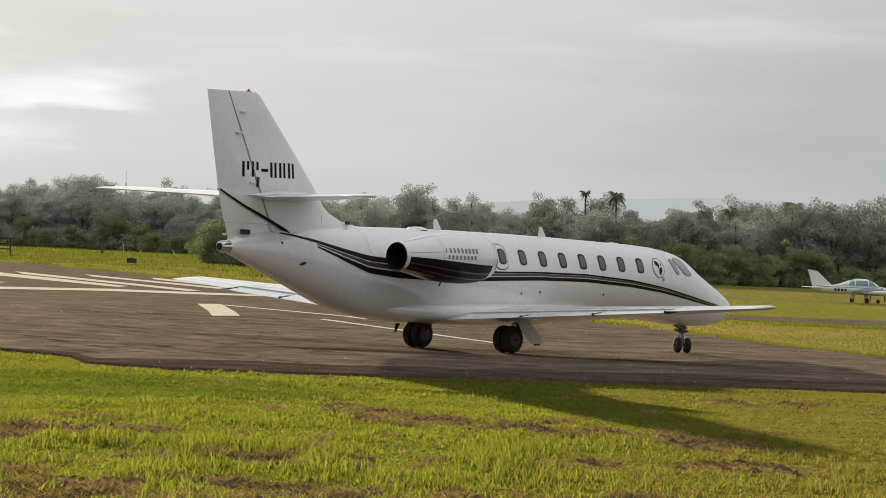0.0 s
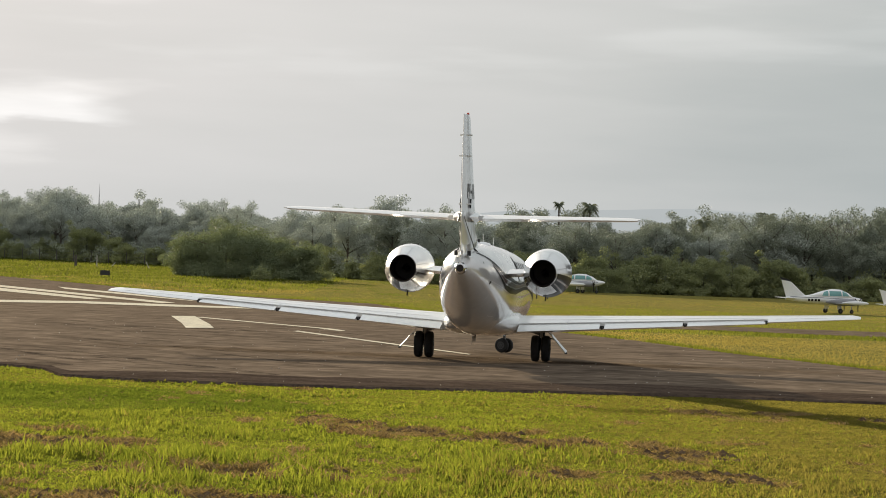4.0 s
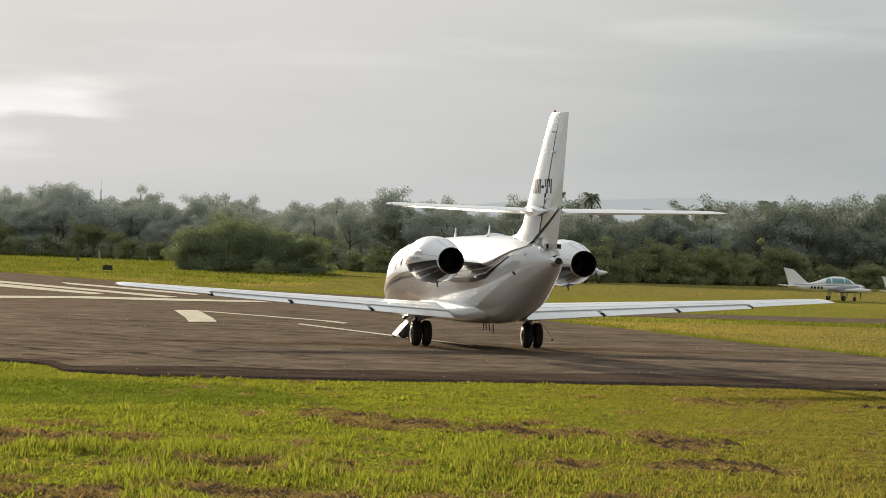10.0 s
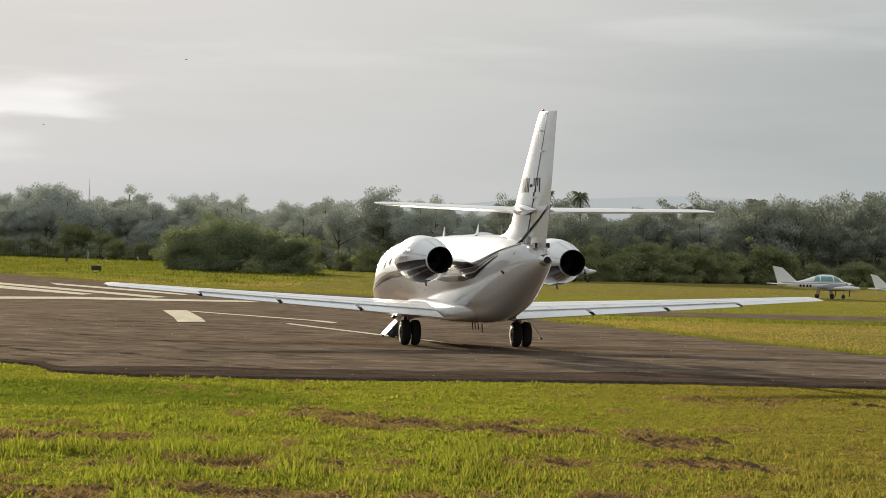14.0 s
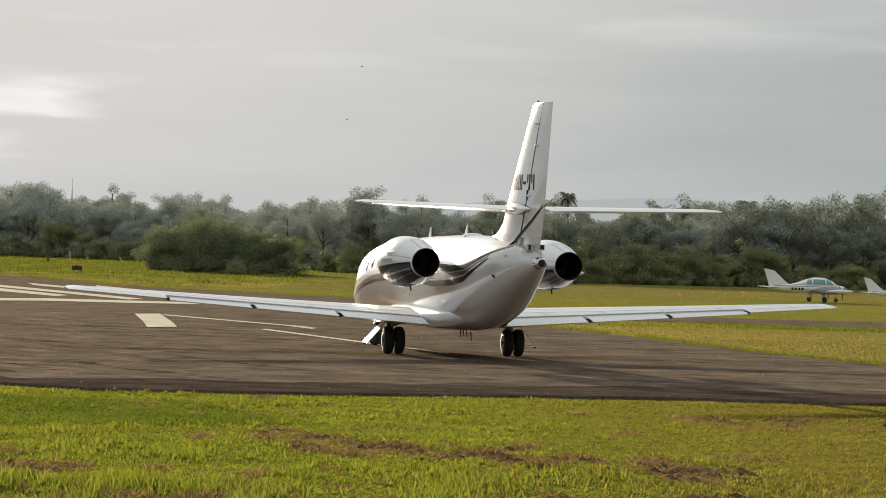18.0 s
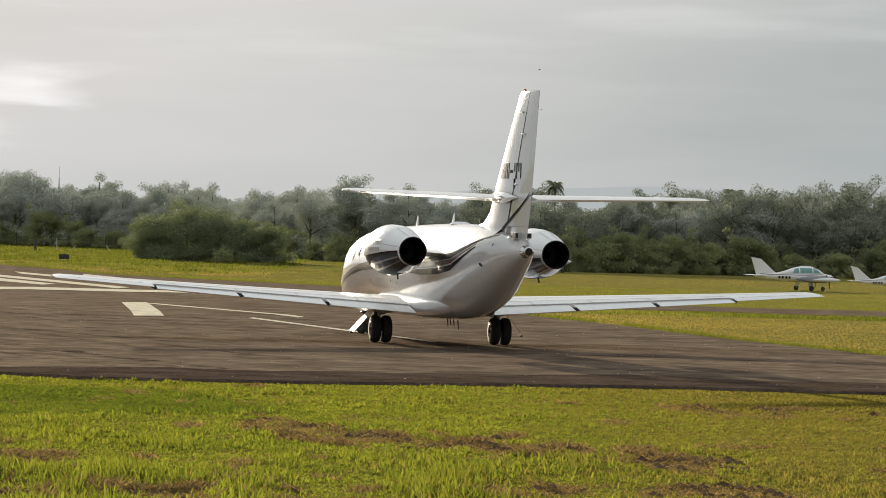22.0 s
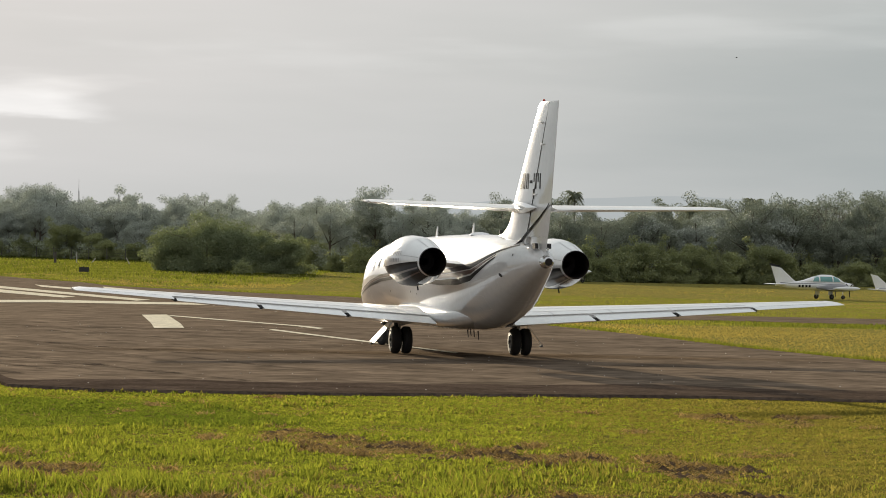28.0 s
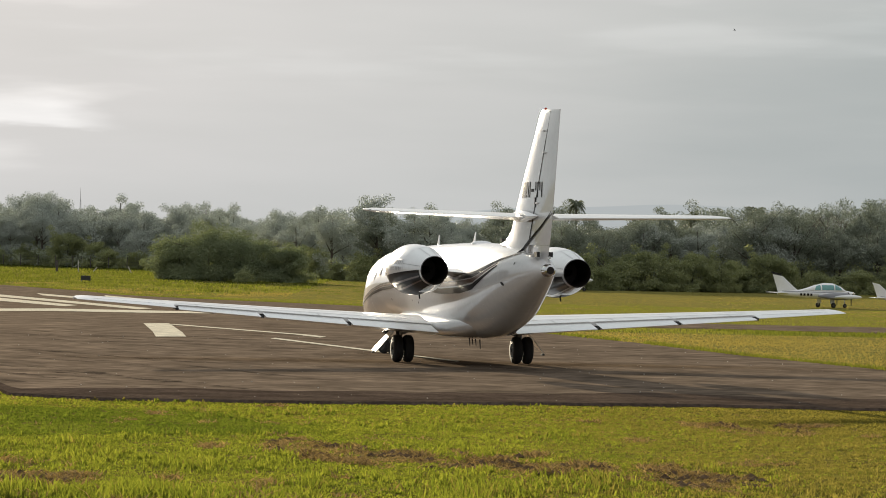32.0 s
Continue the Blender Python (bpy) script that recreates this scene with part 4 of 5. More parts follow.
        for z, d in ((5.55, 0.25), (5.05, -0.12), (3.9, -0.15)):
            x = hinge(z) + d
            part("hinge_fairing", box(x - 0.10, x + 0.08, min(s * 0.06, s * 0.15), max(s * 0.06, s * 0.15), z - 0.018, z + 0.018, 0.008), WHITE, fin)
        part("vent", box(-8.25, -7.98, s * 0.12, s * 0.19, 2.66, 2.78), SEAM, fin, "dark vent")
        pts = [(hinge(z), s * (half(hinge(z), z) + 0.002), z) for z in (2.95, 3.5, 4.0, 4.2)]
        pts2 = [(hinge(z), s * (half(hinge(z), z) + 0.002), z) for z in (4.2, 5.0, 6.0)]
        part("hinge_gap", flat_strip(pts, 0.05 if s > 0 else 0.014, (0, s, 0)), SEAM if s > 0 else GREY_P, fin)
        part("hinge_gap", flat_strip(pts2, 0.04 if s > 0 else 0.013, (0, s, 0)), SEAM if s > 0 else GREY_P, fin)
        part("trim_tab_gap", box(hinge(3.9) - 0.03, hinge(3.9) + 0.03, s * 0.10, s * 0.135, 3.80, 4.03), SEAM, fin)
        part("dorsal_vent", box(-4.62, -4.52, s * 0.08, s * 0.15, 2.99, 3.07), SEAM, fin)
        # tailplane half
        def at(y):
            k = (y - 0.1) / 4.17
            return Vector((-5.75 - 2.15 * k, s * y, 3.58 + 0.085 * k)), Vector((-7.75 - 1.17 * k, s * y, 3.555 + 0.085 * k)), 0.09
        rings = [foil(*at(y), 0.0, 0.68) for y in (0.02, 1.5, 3.0, 4.0)]
        le, te, t = at(4.2)
        rings.append(foil(le - Vector((0.12, 0, 0)), te, 0.06, 0, 0.7))
        le, te, t = at(4.28)
        rings.append(foil(le - Vector((0.4, 0, 0)), te, 0.03, 0, 0.72))
        part("tailplane", loft(rings), WING, jet, "white tailplane half")
        rings = [foil(*at(y), 0.69, 1.0, n=5) for y in (0.42, 1.5, 3.0, 4.2)]
        part("elevator", loft(rings), WING, jet)
        part("tailplane_root", loft([[(x, s * (w + 0.02), 3.6 + hgt) for x, w, hgt in ((-5.6, 0.05, 0), (-6.3, 0.19, 0.13), (-7.3, 0.21, 0.11), (-8.1, 0.1, 0), (-7.3, 0.2, -0.13), (-6.3, 0.18, -0.13))],
                                     [(x, s * (w + 0.3), 3.59 + hgt) for x, w, hgt in ((-5.95, 0, 0), (-6.3, 0, 0.08), (-7.2, 0, 0.07), (-7.7, 0, 0), (-7.2, 0, -0.07), (-6.3, 0, -0.08))]]), WHITE, jet)
    part("beacon_base", box(-8.12, -7.95, -0.03, 0.03, 6.0, 6.05, 0.01), METAL, jet)
    part("beacon", turned([(6.045, 0.032), (6.07, 0.032), (6.09, 0.02), (6.095, 0.004)], axis="z", centre=(-8.03, 0, 0), sides=12), RED, jet, "red beacon on the fin")
    part("tail_strobe", box(-8.72, -8.6, -0.025, 0.025, 2.62, 2.68, 0.01), CHROME, jet)


def jet_engines():
    for s in (1, -1):
        c = (0, s * 1.74, 2.29)
        outer = [(-4.52, 0.335), (-4.4, 0.355), (-4.1, 0.41), (-3.7, 0.49), (-3.3, 0.555), (-2.8, 0.60), (-2.3, 0.612), (-2.0, 0.60), (-1.75, 0.57), (-1.55, 0.525), (-1.48, 0.505)]
        nac = part("nacelle", turned(outer, centre=c), WHITE, jet, "glossy white engine nacelle")
        part("inlet_lip", turned([(-1.48, 0.507), (-1.41, 0.485), (-1.38, 0.455), (-1.41, 0.42), (-1.53, 0.39), (-1.83, 0.37)], centre=c), CHROME, nac, "polished inlet lip")
        part("fan", turned([(-1.83, 0.37), (-1.84, 0.2), (-1.78, 0.12), (-1.63, 0.01)], centre=c), DARKMETAL, nac)
        part("exhaust_nozzle", turned([(-4.52, 0.337), (-4.56, 0.325), (-4.50, 0.31), (-4.2, 0.30), (-3.4, 0.28), (-3.4, 0.1), (-3.75, 0.08), (-3.95, 0.005)], centre=c), DARKMETAL, nac, "dark brown exhaust nozzle")
        # seams of the reverser doors
        for x, r in ((-3.42, 0.537), (-1.58, 0.534)):
            part("cowl_seam", turned([(x - 0.006, r), (x + 0.006, r)], centre=c), PANEL, nac)
        for a in (75, 105, -75, -105, 15, 165):
            pts = []
            for x in (-4.45, -4.1, -3.7, -3.42):
                r = float(np.interp(x, [o[0] for o in outer], [o[1] for o in outer])) + 0.002
                pts.append(Vector(c) + Vector((x, r * math.cos(radians(a)), r * math.sin(radians(a)))))
            part("cowl_seam", flat_strip(pts, 0.012, (0, math.cos(radians(a)), math.sin(radians(a))), 0.002), PANEL, nac)
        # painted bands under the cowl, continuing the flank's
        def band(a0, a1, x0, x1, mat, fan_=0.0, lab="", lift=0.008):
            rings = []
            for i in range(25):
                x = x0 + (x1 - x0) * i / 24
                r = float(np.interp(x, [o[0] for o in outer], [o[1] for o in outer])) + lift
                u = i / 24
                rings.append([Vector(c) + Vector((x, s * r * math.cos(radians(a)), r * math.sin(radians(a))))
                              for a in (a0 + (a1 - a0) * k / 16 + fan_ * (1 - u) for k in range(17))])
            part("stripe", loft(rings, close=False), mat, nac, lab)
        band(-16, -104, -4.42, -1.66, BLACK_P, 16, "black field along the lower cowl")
        # the inner black also paints in the shading of the cowl's lower half
        band(-112, -166, -4.42, -1.75, GLOSS_BLACK, 0, "black band and painted shading on the inner side of the cowl")
        for a in (-36, -54):
            band(a, a - 5, -4.40, -1.72, BROWN_P, 15, "thin brown line along the cowl", 0.013)
        rings = []
        for i in range(13):
            x = -4.50 + 1.04 * i / 12
            r = float(np.interp(x, [o[0] for o in outer], [o[1] for o in outer])) + 0.012
            rings.append([Vector(c) + Vector((x, r * math.cos(radians(a)), r * math.sin(radians(a)))) for a in range(-124, -75, 6)])
        part("reverser_door", loft(rings, close=False), REVERSER, nac, "polished metal reverser door under the exhaust")
        # maker's lettering, as plain grey bars
        for z, x0, x1, hgt in ((2.41, -3.36, -2.28, 0.12), (2.26, -3.30, -2.34, 0.095)):
            k = 0
            x = x0
            while x < x1 - 0.05:
                r = float(np.interp(x, [o[0] for o in outer], [o[1] for o in outer])) + 0.005
                a = math.asin((z - c[2]) / r)
                b = math.asin((z + hgt - c[2]) / r)
                part("letter_bar", loft([[Vector(c) + Vector((q, s * r * math.cos(e), r * math.sin(e))) for e in (a, (a + b) / 2, b)] for q in (x, x + 0.075)], close=False), GREY_P, nac, "plain grey bar")
                x += 0.125
                k += 1
        rings = [foil((-1.6, s * 0.6, 2.22), (-3.9, s * 0.6, 2.22), 0.11), foil((-1.8, s * 1.3, 2.27), (-3.7, s * 1.3, 2.27), 0.1)]
        part("pylon", loft(rings), WHITE, jet)
        part("drain_pipe", tube((-2.9, s * 1.74, 1.72), (-3.0, s * 1.74, 1.60), 0.018), SEAM, nac)


jet_body()
jet_wing()
jet_tail()
jet_engines()


def wheel(name, parent, x, y, r, w):
    """A tyre with its rim, spinning about its axle."""
    prof = [(-w / 2, r * 0.55), (-w / 2, r * 0.86), (-w * 0.38, r * 0.96), (-w * 0.2, r), (w * 0.2, r), (w * 0.38, r * 0.96), (w / 2, r * 0.86), (w / 2, r * 0.55)]
    ob = part(name, turned(prof, axis="y", sides=28, cap=True), RUBBER, parent, "black rubber tyre")
    ob.location = (x, y, r)
    rim = turned([(-w / 2 - 0.006, r * 0.54), (-w / 2 - 0.01, r * 0.5), (-w * 0.3, r * 0.42), (-w * 0.34, r * 0.16), (-w / 2 - 0.02, r * 0.12), (w / 2 + 0.02, r * 0.12), (w * 0.34, r * 0.16), (w * 0.3, r * 0.42), (w / 2 + 0.01, r * 0.5), (w / 2 + 0.006, r * 0.54)],
                 axis="y", sides=20, cap=True)
    part("rim", rim, RIM, ob, "dull metal rim")
    for k in range(6):
        a = math.pi * k / 3
        part("wheel_bolt", box(math.cos(a) * r * 0.3 - 0.012, math.cos(a) * r * 0.3 + 0.012, -w / 2 - 0.012, w / 2 + 0.012, math.sin(a) * r * 0.3 - 0.012, math.sin(a) * r * 0.3 + 0.012), SEAM, ob)
    return ob


WHEELS = []
for s in (1, -1):
    for y in (1.37, 1.64):
        WHEELS.append((wheel("main_wheel", jet, -0.12, s * y, 0.335, 0.21), s * y, 0.335))
    part("gear_leg", tube((0.35, s * 1.5, 1.0), (0.28, s * 1.505, 0.50), 0.09, 0.075, 14), RIM, jet, "dark main gear leg")
    part("trailing_arm", tube((0.32, s * 1.505, 0.50), (-0.14, s * 1.505, 0.335), 0.06, 0.05), METAL, jet)
    part("axle", tube((-0.12, s * 1.36, 0.335), (-0.12, s * 1.65, 0.335), 0.035), METAL, jet)
    part("shock_strut", tube((0.18, s * 1.505, 0.95), (-0.04, s * 1.505, 0.42), 0.04, 0.03), CHROME, jet)
    part("side_brace", tube((0.25, s * 0.98, 0.84), (0.28, s * 1.48, 0.68), 0.035), METAL, jet)
    part("brake_hose", tube((0.2, s * 1.56, 0.8), (-0.02, s * 1.56, 0.38), 0.012), RUBBER, jet)
    d = loft([[(0.42, s * 1.60, 0.86), (0.05, s * 1.58, 0.86), (0.05, s * 1.615, 0.85), (0.42, s * 1.635, 0.85)], [(0.50, s * 1.86, 0.57), (-0.02, s * 1.84, 0.57), (-0.02, s * 1.88, 0.55), (0.50, s * 1.90, 0.55)],
              [(0.46, s * 2.12, 0.30), (0.04, s * 2.10, 0.26), (0.04, s * 2.14, 0.24), (0.46, s * 2.16, 0.28)]])
    part("gear_door", d, WHITE, jet, "white main gear door hanging outwards")
    part("door_foot", box(0.15, 0.35, s * 2.15 - 0.03, s * 2.15 + 0.05, 0.205, 0.25, 0.015), RIM, jet)
    part("door_link", tube((0.25, s * 1.52, 0.62), (0.25, s * 1.85, 0.58), 0.014), METAL, jet)

part("nose_leg", tube((8.45, 0, 1.0), (8.50, 0, 0.55), 0.085, 0.075, 14), RIM, jet, "grey nose gear leg")
part("drag_brace", tube((7.75, 0.08, 0.93), (8.46, 0.04, 0.62), 0.028), METAL, jet)
part("drag_brace", tube((7.75, -0.08, 0.93), (8.46, -0.04, 0.62), 0.028), METAL, jet)
part("oleo", tube((8.50, 0, 0.56), (8.53, 0, 0.22), 0.045, 0.045, 12), METAL, jet)
part("steering_collar", turned([(0.50, 0.06), (0.51, 0.10), (0.58, 0.10), (0.59, 0.06)], axis="z", centre=(8.49, 0, 0), sides=14), RIM, jet)
for y in (0.11, -0.11):
    part("steering_jack", tube((8.36, y, 0.60), (8.58, y, 0.56), 0.03), RIM, jet)
part("torque_link", tube((8.50, 0, 0.62), (8.34, 0, 0.45), 0.022), METAL, jet)
part("torque_link", tube((8.34, 0, 0.45), (8.52, 0, 0.32), 0.022), METAL, jet)
part("taxi_lamp", turned([(8.56, 0.02), (8.6, 0.07), (8.64, 0.075)], centre=(0, 0, 0.68), sides=14, cap=True), CHROME, jet)
STEERED = [part("nose_axle", tube((0, -0.17, 0), (0, 0.17, 0), 0.03), METAL, jet)]
STEERED[0].location = (8.53, 0, 0.2)
for s in (1, -1):
    STEERED.append(wheel("nose_wheel", jet, 8.53, s * 0.13, 0.2, 0.12))

# ---- trees ----
BARK = surface("grey_brown_bark", (0.12, 0.10, 0.08), 0.9, spread=0.3, scale=2, bump=0.5)
# The wood's leaf colours are lifted and greyed to stand in for haze.
LEAF_A = leafy("haze_lifted_broad_leaves", (0.215, 0.240, 0.190), (0.285, 0.305, 0.240), (1.0, 1.05, 0.9), vary=0.3, share=0.06, wide=0.35, spec=0.1, rough=0.7)
LEAF_G = leafy("haze_greyed_tree_leaves", (0.36, 0.388, 0.342), (0.42, 0.448, 0.392), (1.0, 1.05, 0.95), vary=0.25, share=0.04, wide=0.35, spec=0.1, rough=0.7)
# scrub: a pale green of its own, brightened further in place of haze
LEAF_B = leafy("haze_lifted_scrub_leaves", (0.175, 0.200, 0.118), (0.315, 0.330, 0.175), (1.4, 1.4, 0.8), share=0.30, wide=0.4, spec=0.1, rough=0.7)
LEAF_H = leafy("haze_greyed_undergrowth_leaves", (0.32, 0.355, 0.275), (0.42, 0.455, 0.33), (1.1, 1.15, 0.9), vary=0.3, share=0.15, wide=0.4, spec=0.1, rough=0.7)
LEAF_D = leafy("dark_bush_leaves", (0.146, 0.176, 0.108), (0.230, 0.256, 0.146), (1.2, 1.25, 0.8), vary=0.35, share=0.15, wide=0.5, spec=0.1, rough=0.7)
LEAF_P = leafy("palm_fronds", (0.10, 0.115, 0.085), (0.16, 0.175, 0.12), (1.2, 1.2, 0.9), share=0.2)


def leaves_at(centres, rng, per, spread, size, flat=0.7):
    """Small leaf sprays round the given clump centres: verts and faces."""
    c = np.repeat(np.array(centres), per, axis=0)
    n = len(c)
    d = rng.normal(0, 1, (n, 3))
    d /= np.linalg.norm(d, axis=1, keepdims=True)
    p = c + d * (rng.random((n, 1)) ** 0.45) * np.array([spread, spread, spread * flat])
    u = rng.normal(0, 1, (n, 3))
    u /= np.linalg.norm(u, axis=1, keepdims=True)
    w = np.cross(u, rng.normal(0, 1, (n, 3)))
    w /= np.linalg.norm(w, axis=1, keepdims=True) + 1e-9
    s = size * (0.5 + rng.random((n, 1)))
    nor = d * 0.5 + u * 0.06 + np.array([0, -0.1, 0.08])
    w = np.where((np.cross(u, w) * nor).sum(1, keepdims=True) > 0, -w, w)
    v = np.stack([p - u * s, p + w * s * 0.45, p + u * s, p - w * s * 0.45], 1).reshape(-1, 3)
    i = np.arange(n)[:, None] * 4 + np.arange(4)[None]
    return v, i, np.repeat(nor, 4, axis=0)


def make_tree(seed, height, width, leaf, name="tree", label="tall broad-leaved tree at the edge of the field", base=0.25, per=95, size=0.17):
    """A tapered trunk with limbs that carry clumps of small leaves with gaps between them."""
    rng = np.random.default_rng(seed)
    root = tagged(new(name), label, "tree" if name != "bush" else "bush", group="trees along the field" if name == "tree" else "bushes along the field")
    bm = bmesh.new()
    trunk_top = height * 0.62
    lean = rng.uniform(-0.06, 0.06, 2) * height
    segs, clumps = [], []
    segs.append(((0, 0, -0.3), (lean[0] * 0.5, lean[1] * 0.5, trunk_top * 0.6), height * 0.022, height * 0.016))
    segs.append(((lean[0] * 0.5, lean[1] * 0.5, trunk_top * 0.6), (lean[0], lean[1], height * 0.85), height * 0.016, height * 0.006))
    k = 9
    for i in range(k):
        a = 2 * math.pi * i / k + rng.uniform(-0.4, 0.4)
        z0 = height * rng.uniform(base, 0.6)
        r = width / 2 * rng.uniform(0.45, 1.0)
        z1 = min(z0 + height * rng.uniform(0.1, 0.38), height * 0.93)
        q = (lean[0] + r * math.cos(a), lean[1] + r * math.sin(a), z1)
        segs.append(((lean[0] * 0.5, lean[1] * 0.5, z0), q, height * 0.010, height * 0.003))
        for m in (0.55, 0.8, 1.0):
            f = [lean[0] * 0.5 + (q[0] - lean[0] * 0.5) * m, lean[1] * 0.5 + (q[1] - lean[1] * 0.5) * m, z0 + (z1 - z0) * m]
            clumps.append([f[j] + rng.normal(0, width * 0.06) for j in range(3)])
            clumps.append([f[j] + rng.normal(0, width * 0.10) for j in range(3)])
    for i in range(12):
        a, r = rng.uniform(0, 2 * math.pi), width / 2 * rng.uniform(0, 0.75)
        clumps.append([lean[0] + r * math.cos(a), lean[1] + r * math.sin(a), height * (0.93 - 0.30 * (r / (width / 2)) ** 2 - rng.uniform(0, 0.22))])
    for i in range(10):
        a, r = rng.uniform(0, 2 * math.pi), width / 2 * rng.uniform(0.3, 0.95)
        clumps.append([r * math.cos(a), r * math.sin(a), height * rng.uniform(base * 0.6, 0.45)])
    for i in range(22 if name == "bush" else 0):
        a, r = rng.uniform(0, 2 * math.pi), width / 2 * rng.uniform(0.35, 1.0)
        clumps.append([r * math.cos(a), r * math.sin(a), height * rng.uniform(0.04, 0.24)])
    rings = []
    for a, b, r0, r1 in segs:
        t = tube(a, b, r0, r1, 7)
        me = bpy.data.meshes.new("limb")
        t.to_mesh(me)
        t.free()
        bm.from_mesh(me)
        bpy.data.meshes.remove(me)
    part("trunk", bm, BARK, root)
    v, f, nor = leaves_at(clumps, rng, per, width * 0.13, size)
    out = v - np.array([lean[0], lean[1], height * 0.5])
    out /= np.linalg.norm(out, axis=1, keepdims=True)
    soft_normals(raw("crown", v.tolist(), f.tolist(), leaf, root), nor + out * 0.65)
    return root


def make_palm(seed, height, spread, name="palm_tree"):
    rng = np.random.default_rng(seed)
    root = tagged(new(name), "slender palm tree with drooping fronds above the wood", "palm tree", group="palms above the wood")
    lean = rng.uniform(-0.5, 0.5)
    pts = [(lean * (u * u), 0, height * u) for u in (0, 0.25, 0.5, 0.75, 1.0)]
    ring = lambda c, r: [(c[0] + r * math.cos(a), c[1] + r * math.sin(a), c[2]) for a in (2 * math.pi * i / 8 for i in range(8))]
    part("trunk", loft([ring(p, 0.2 - 0.09 * i / 4) for i, p in enumerate(pts)]), BARK, root)
    verts, faces = [], []
    for k in range(28):
        a = 2 * math.pi * k / 28 + rng.uniform(-0.15, 0.15)
        up = rng.uniform(-0.5, 1.35)
        L = spread * rng.uniform(0.65, 1.15)
        prev = None
        for i in range(12):
            u = (i + 1) / 12
            r = L * u * (0.95 - 0.15 * u)
            z = height + up * L * u * 0.9 - L * 0.85 * u * u
            c = np.array([lean + r * math.cos(a), r * math.sin(a), z])
            side = np.array([-math.sin(a), math.cos(a), 0])
            fwd = np.array([math.cos(a), math.sin(a), -0.5])
            wl = 0.55 * math.sin(math.pi * (0.12 + 0.86 * u)) * spread / 2.2
            for sgn in (1, -1):
                b = len(verts)
                verts += [tuple(c - fwd * 0.07), tuple(c + fwd * 0.10), tuple(c + side * sgn * wl + fwd * 0.25 - np.array([0, 0, wl * 0.55]))]
                faces.append((b, b + 1, b + 2))
            if prev is not None:
                b = len(verts)
                verts += [tuple(prev), tuple(c), tuple(c + np.array([0, 0, 0.05])), tuple(prev + np.array([0, 0, 0.05]))]
                faces.append((b, b + 1, b + 2, b + 3))
            prev = c
    raw("crown", verts, faces, LEAF_P, root)
    return root


def edge_y(x):
    """Where the wood begins, across the field."""
    return float(np.interp(x, [-130, -80, -45, -15, 20, 45, 70, 140], [930, 900, 860, 720, 640, 655, 665, 640]))


def plant_wood():
    rng = random.Random(11)
    kinds = [make_tree(20 + i, h, w, LEAF_A, per=230, size=0.115) for i, (h, w) in enumerate(((11.0, 9.0), (12.0, 8.0), (10.0, 10.0), (12.5, 10.0), (9.0, 7.0), (11.5, 7.0)))]
    pale = [make_tree(30 + i, h, w, LEAF_G, label="tall leafy tree at the edge of the field, leaf colour greyed for haze", per=230, size=0.115) for i, (h, w) in enumerate(((11.0, 9.0), (12.0, 8.5), (10.0, 10.0), (12.5, 9.0)))]
    low = [make_tree(40 + i, h, w, LEAF_B, "bush", "pale green leafy scrub before the wood, colour lifted for haze", base=0.05, per=150, size=0.11) for i, (h, w) in enumerate(((4.2, 6.0), (5.2, 6.5), (3.4, 5.0), (6.0, 6.0)))]
    used = set()

    def put(pool, x, y, scale, turn):
        i = rng.randrange(len(pool))
        m = pose(x, y, fall(y) - 0.05, 0, 0, turn)
        o = pool[i]
        if o.name in used:
            o = copy_thing(o, m)
        else:
            used.add(o.name)
            o.matrix_basis = m
        o.scale = (scale, scale, scale * rng.uniform(0.9, 1.12))

    x = -125.0
    while x < 125:
        y = edge_y(x)
        for row, gap in ((0, 6), (1, 17), (2, 30), (3, 46), (4, 62)):
            s = rng.uniform(0.72, 1.05) * (1.0 + 0.025 * row)
            s *= float(np.interp(x, [-100, -60, -10, 15, 30, 60], [1.12, 1.02, 0.98, 0.90, 0.96, 1.06]))
            # the kind with haze in its leaf colour grows likelier to the left
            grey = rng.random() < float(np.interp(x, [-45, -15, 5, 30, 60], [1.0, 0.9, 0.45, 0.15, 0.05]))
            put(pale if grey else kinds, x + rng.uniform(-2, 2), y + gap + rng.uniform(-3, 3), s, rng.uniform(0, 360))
        x += rng.uniform(4.2, 6.2)
    x = -125.0
    while x < 125:
        put(low, x + rng.uniform(-1.5, 1.5), edge_y(x) - rng.uniform(-1, 5), rng.uniform(0.75, 1.15), rng.uniform(0, 360))
        x += rng.uniform(2.6, 4.2)
    # undergrowth that fills the foot of the wood
    r2 = np.random.default_rng(17)
    n = 4600
    cx = r2.uniform(-125, 125, n)
    cy = np.array([edge_y(a) for a in cx]) + r2.uniform(-6, 40, n)
    top = 2.2 + 2.6 * (0.5 + np.array([noise.noise(Vector((a * 0.12, b * 0.05, 4))) for a, b in zip(cx, cy)])) + 0.06 * (cy - np.array([edge_y(a) for a in cx]))
    cz = np.array([fall(b) for b in cy]) + r2.random(n) ** 0.7 * np.clip(top, 1.2, 6)
    # undergrowth on the left takes the leaf colour greyed for haze
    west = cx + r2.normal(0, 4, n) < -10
    for pick, leaf, label in ((west, LEAF_H, "undergrowth at the foot of the wood, leaf colour greyed for haze"), (~west, LEAF_B, "dense mixed green undergrowth at the foot of the wood")):
        v, f, nor = leaves_at(np.stack([cx, cy, cz], 1)[pick], r2, 40, 1.1, 0.15)
        u = tagged(raw("undergrowth", v.tolist(), f.tolist(), leaf), label, "undergrowth", kind="stuff")
        soft_normals(u, nor)
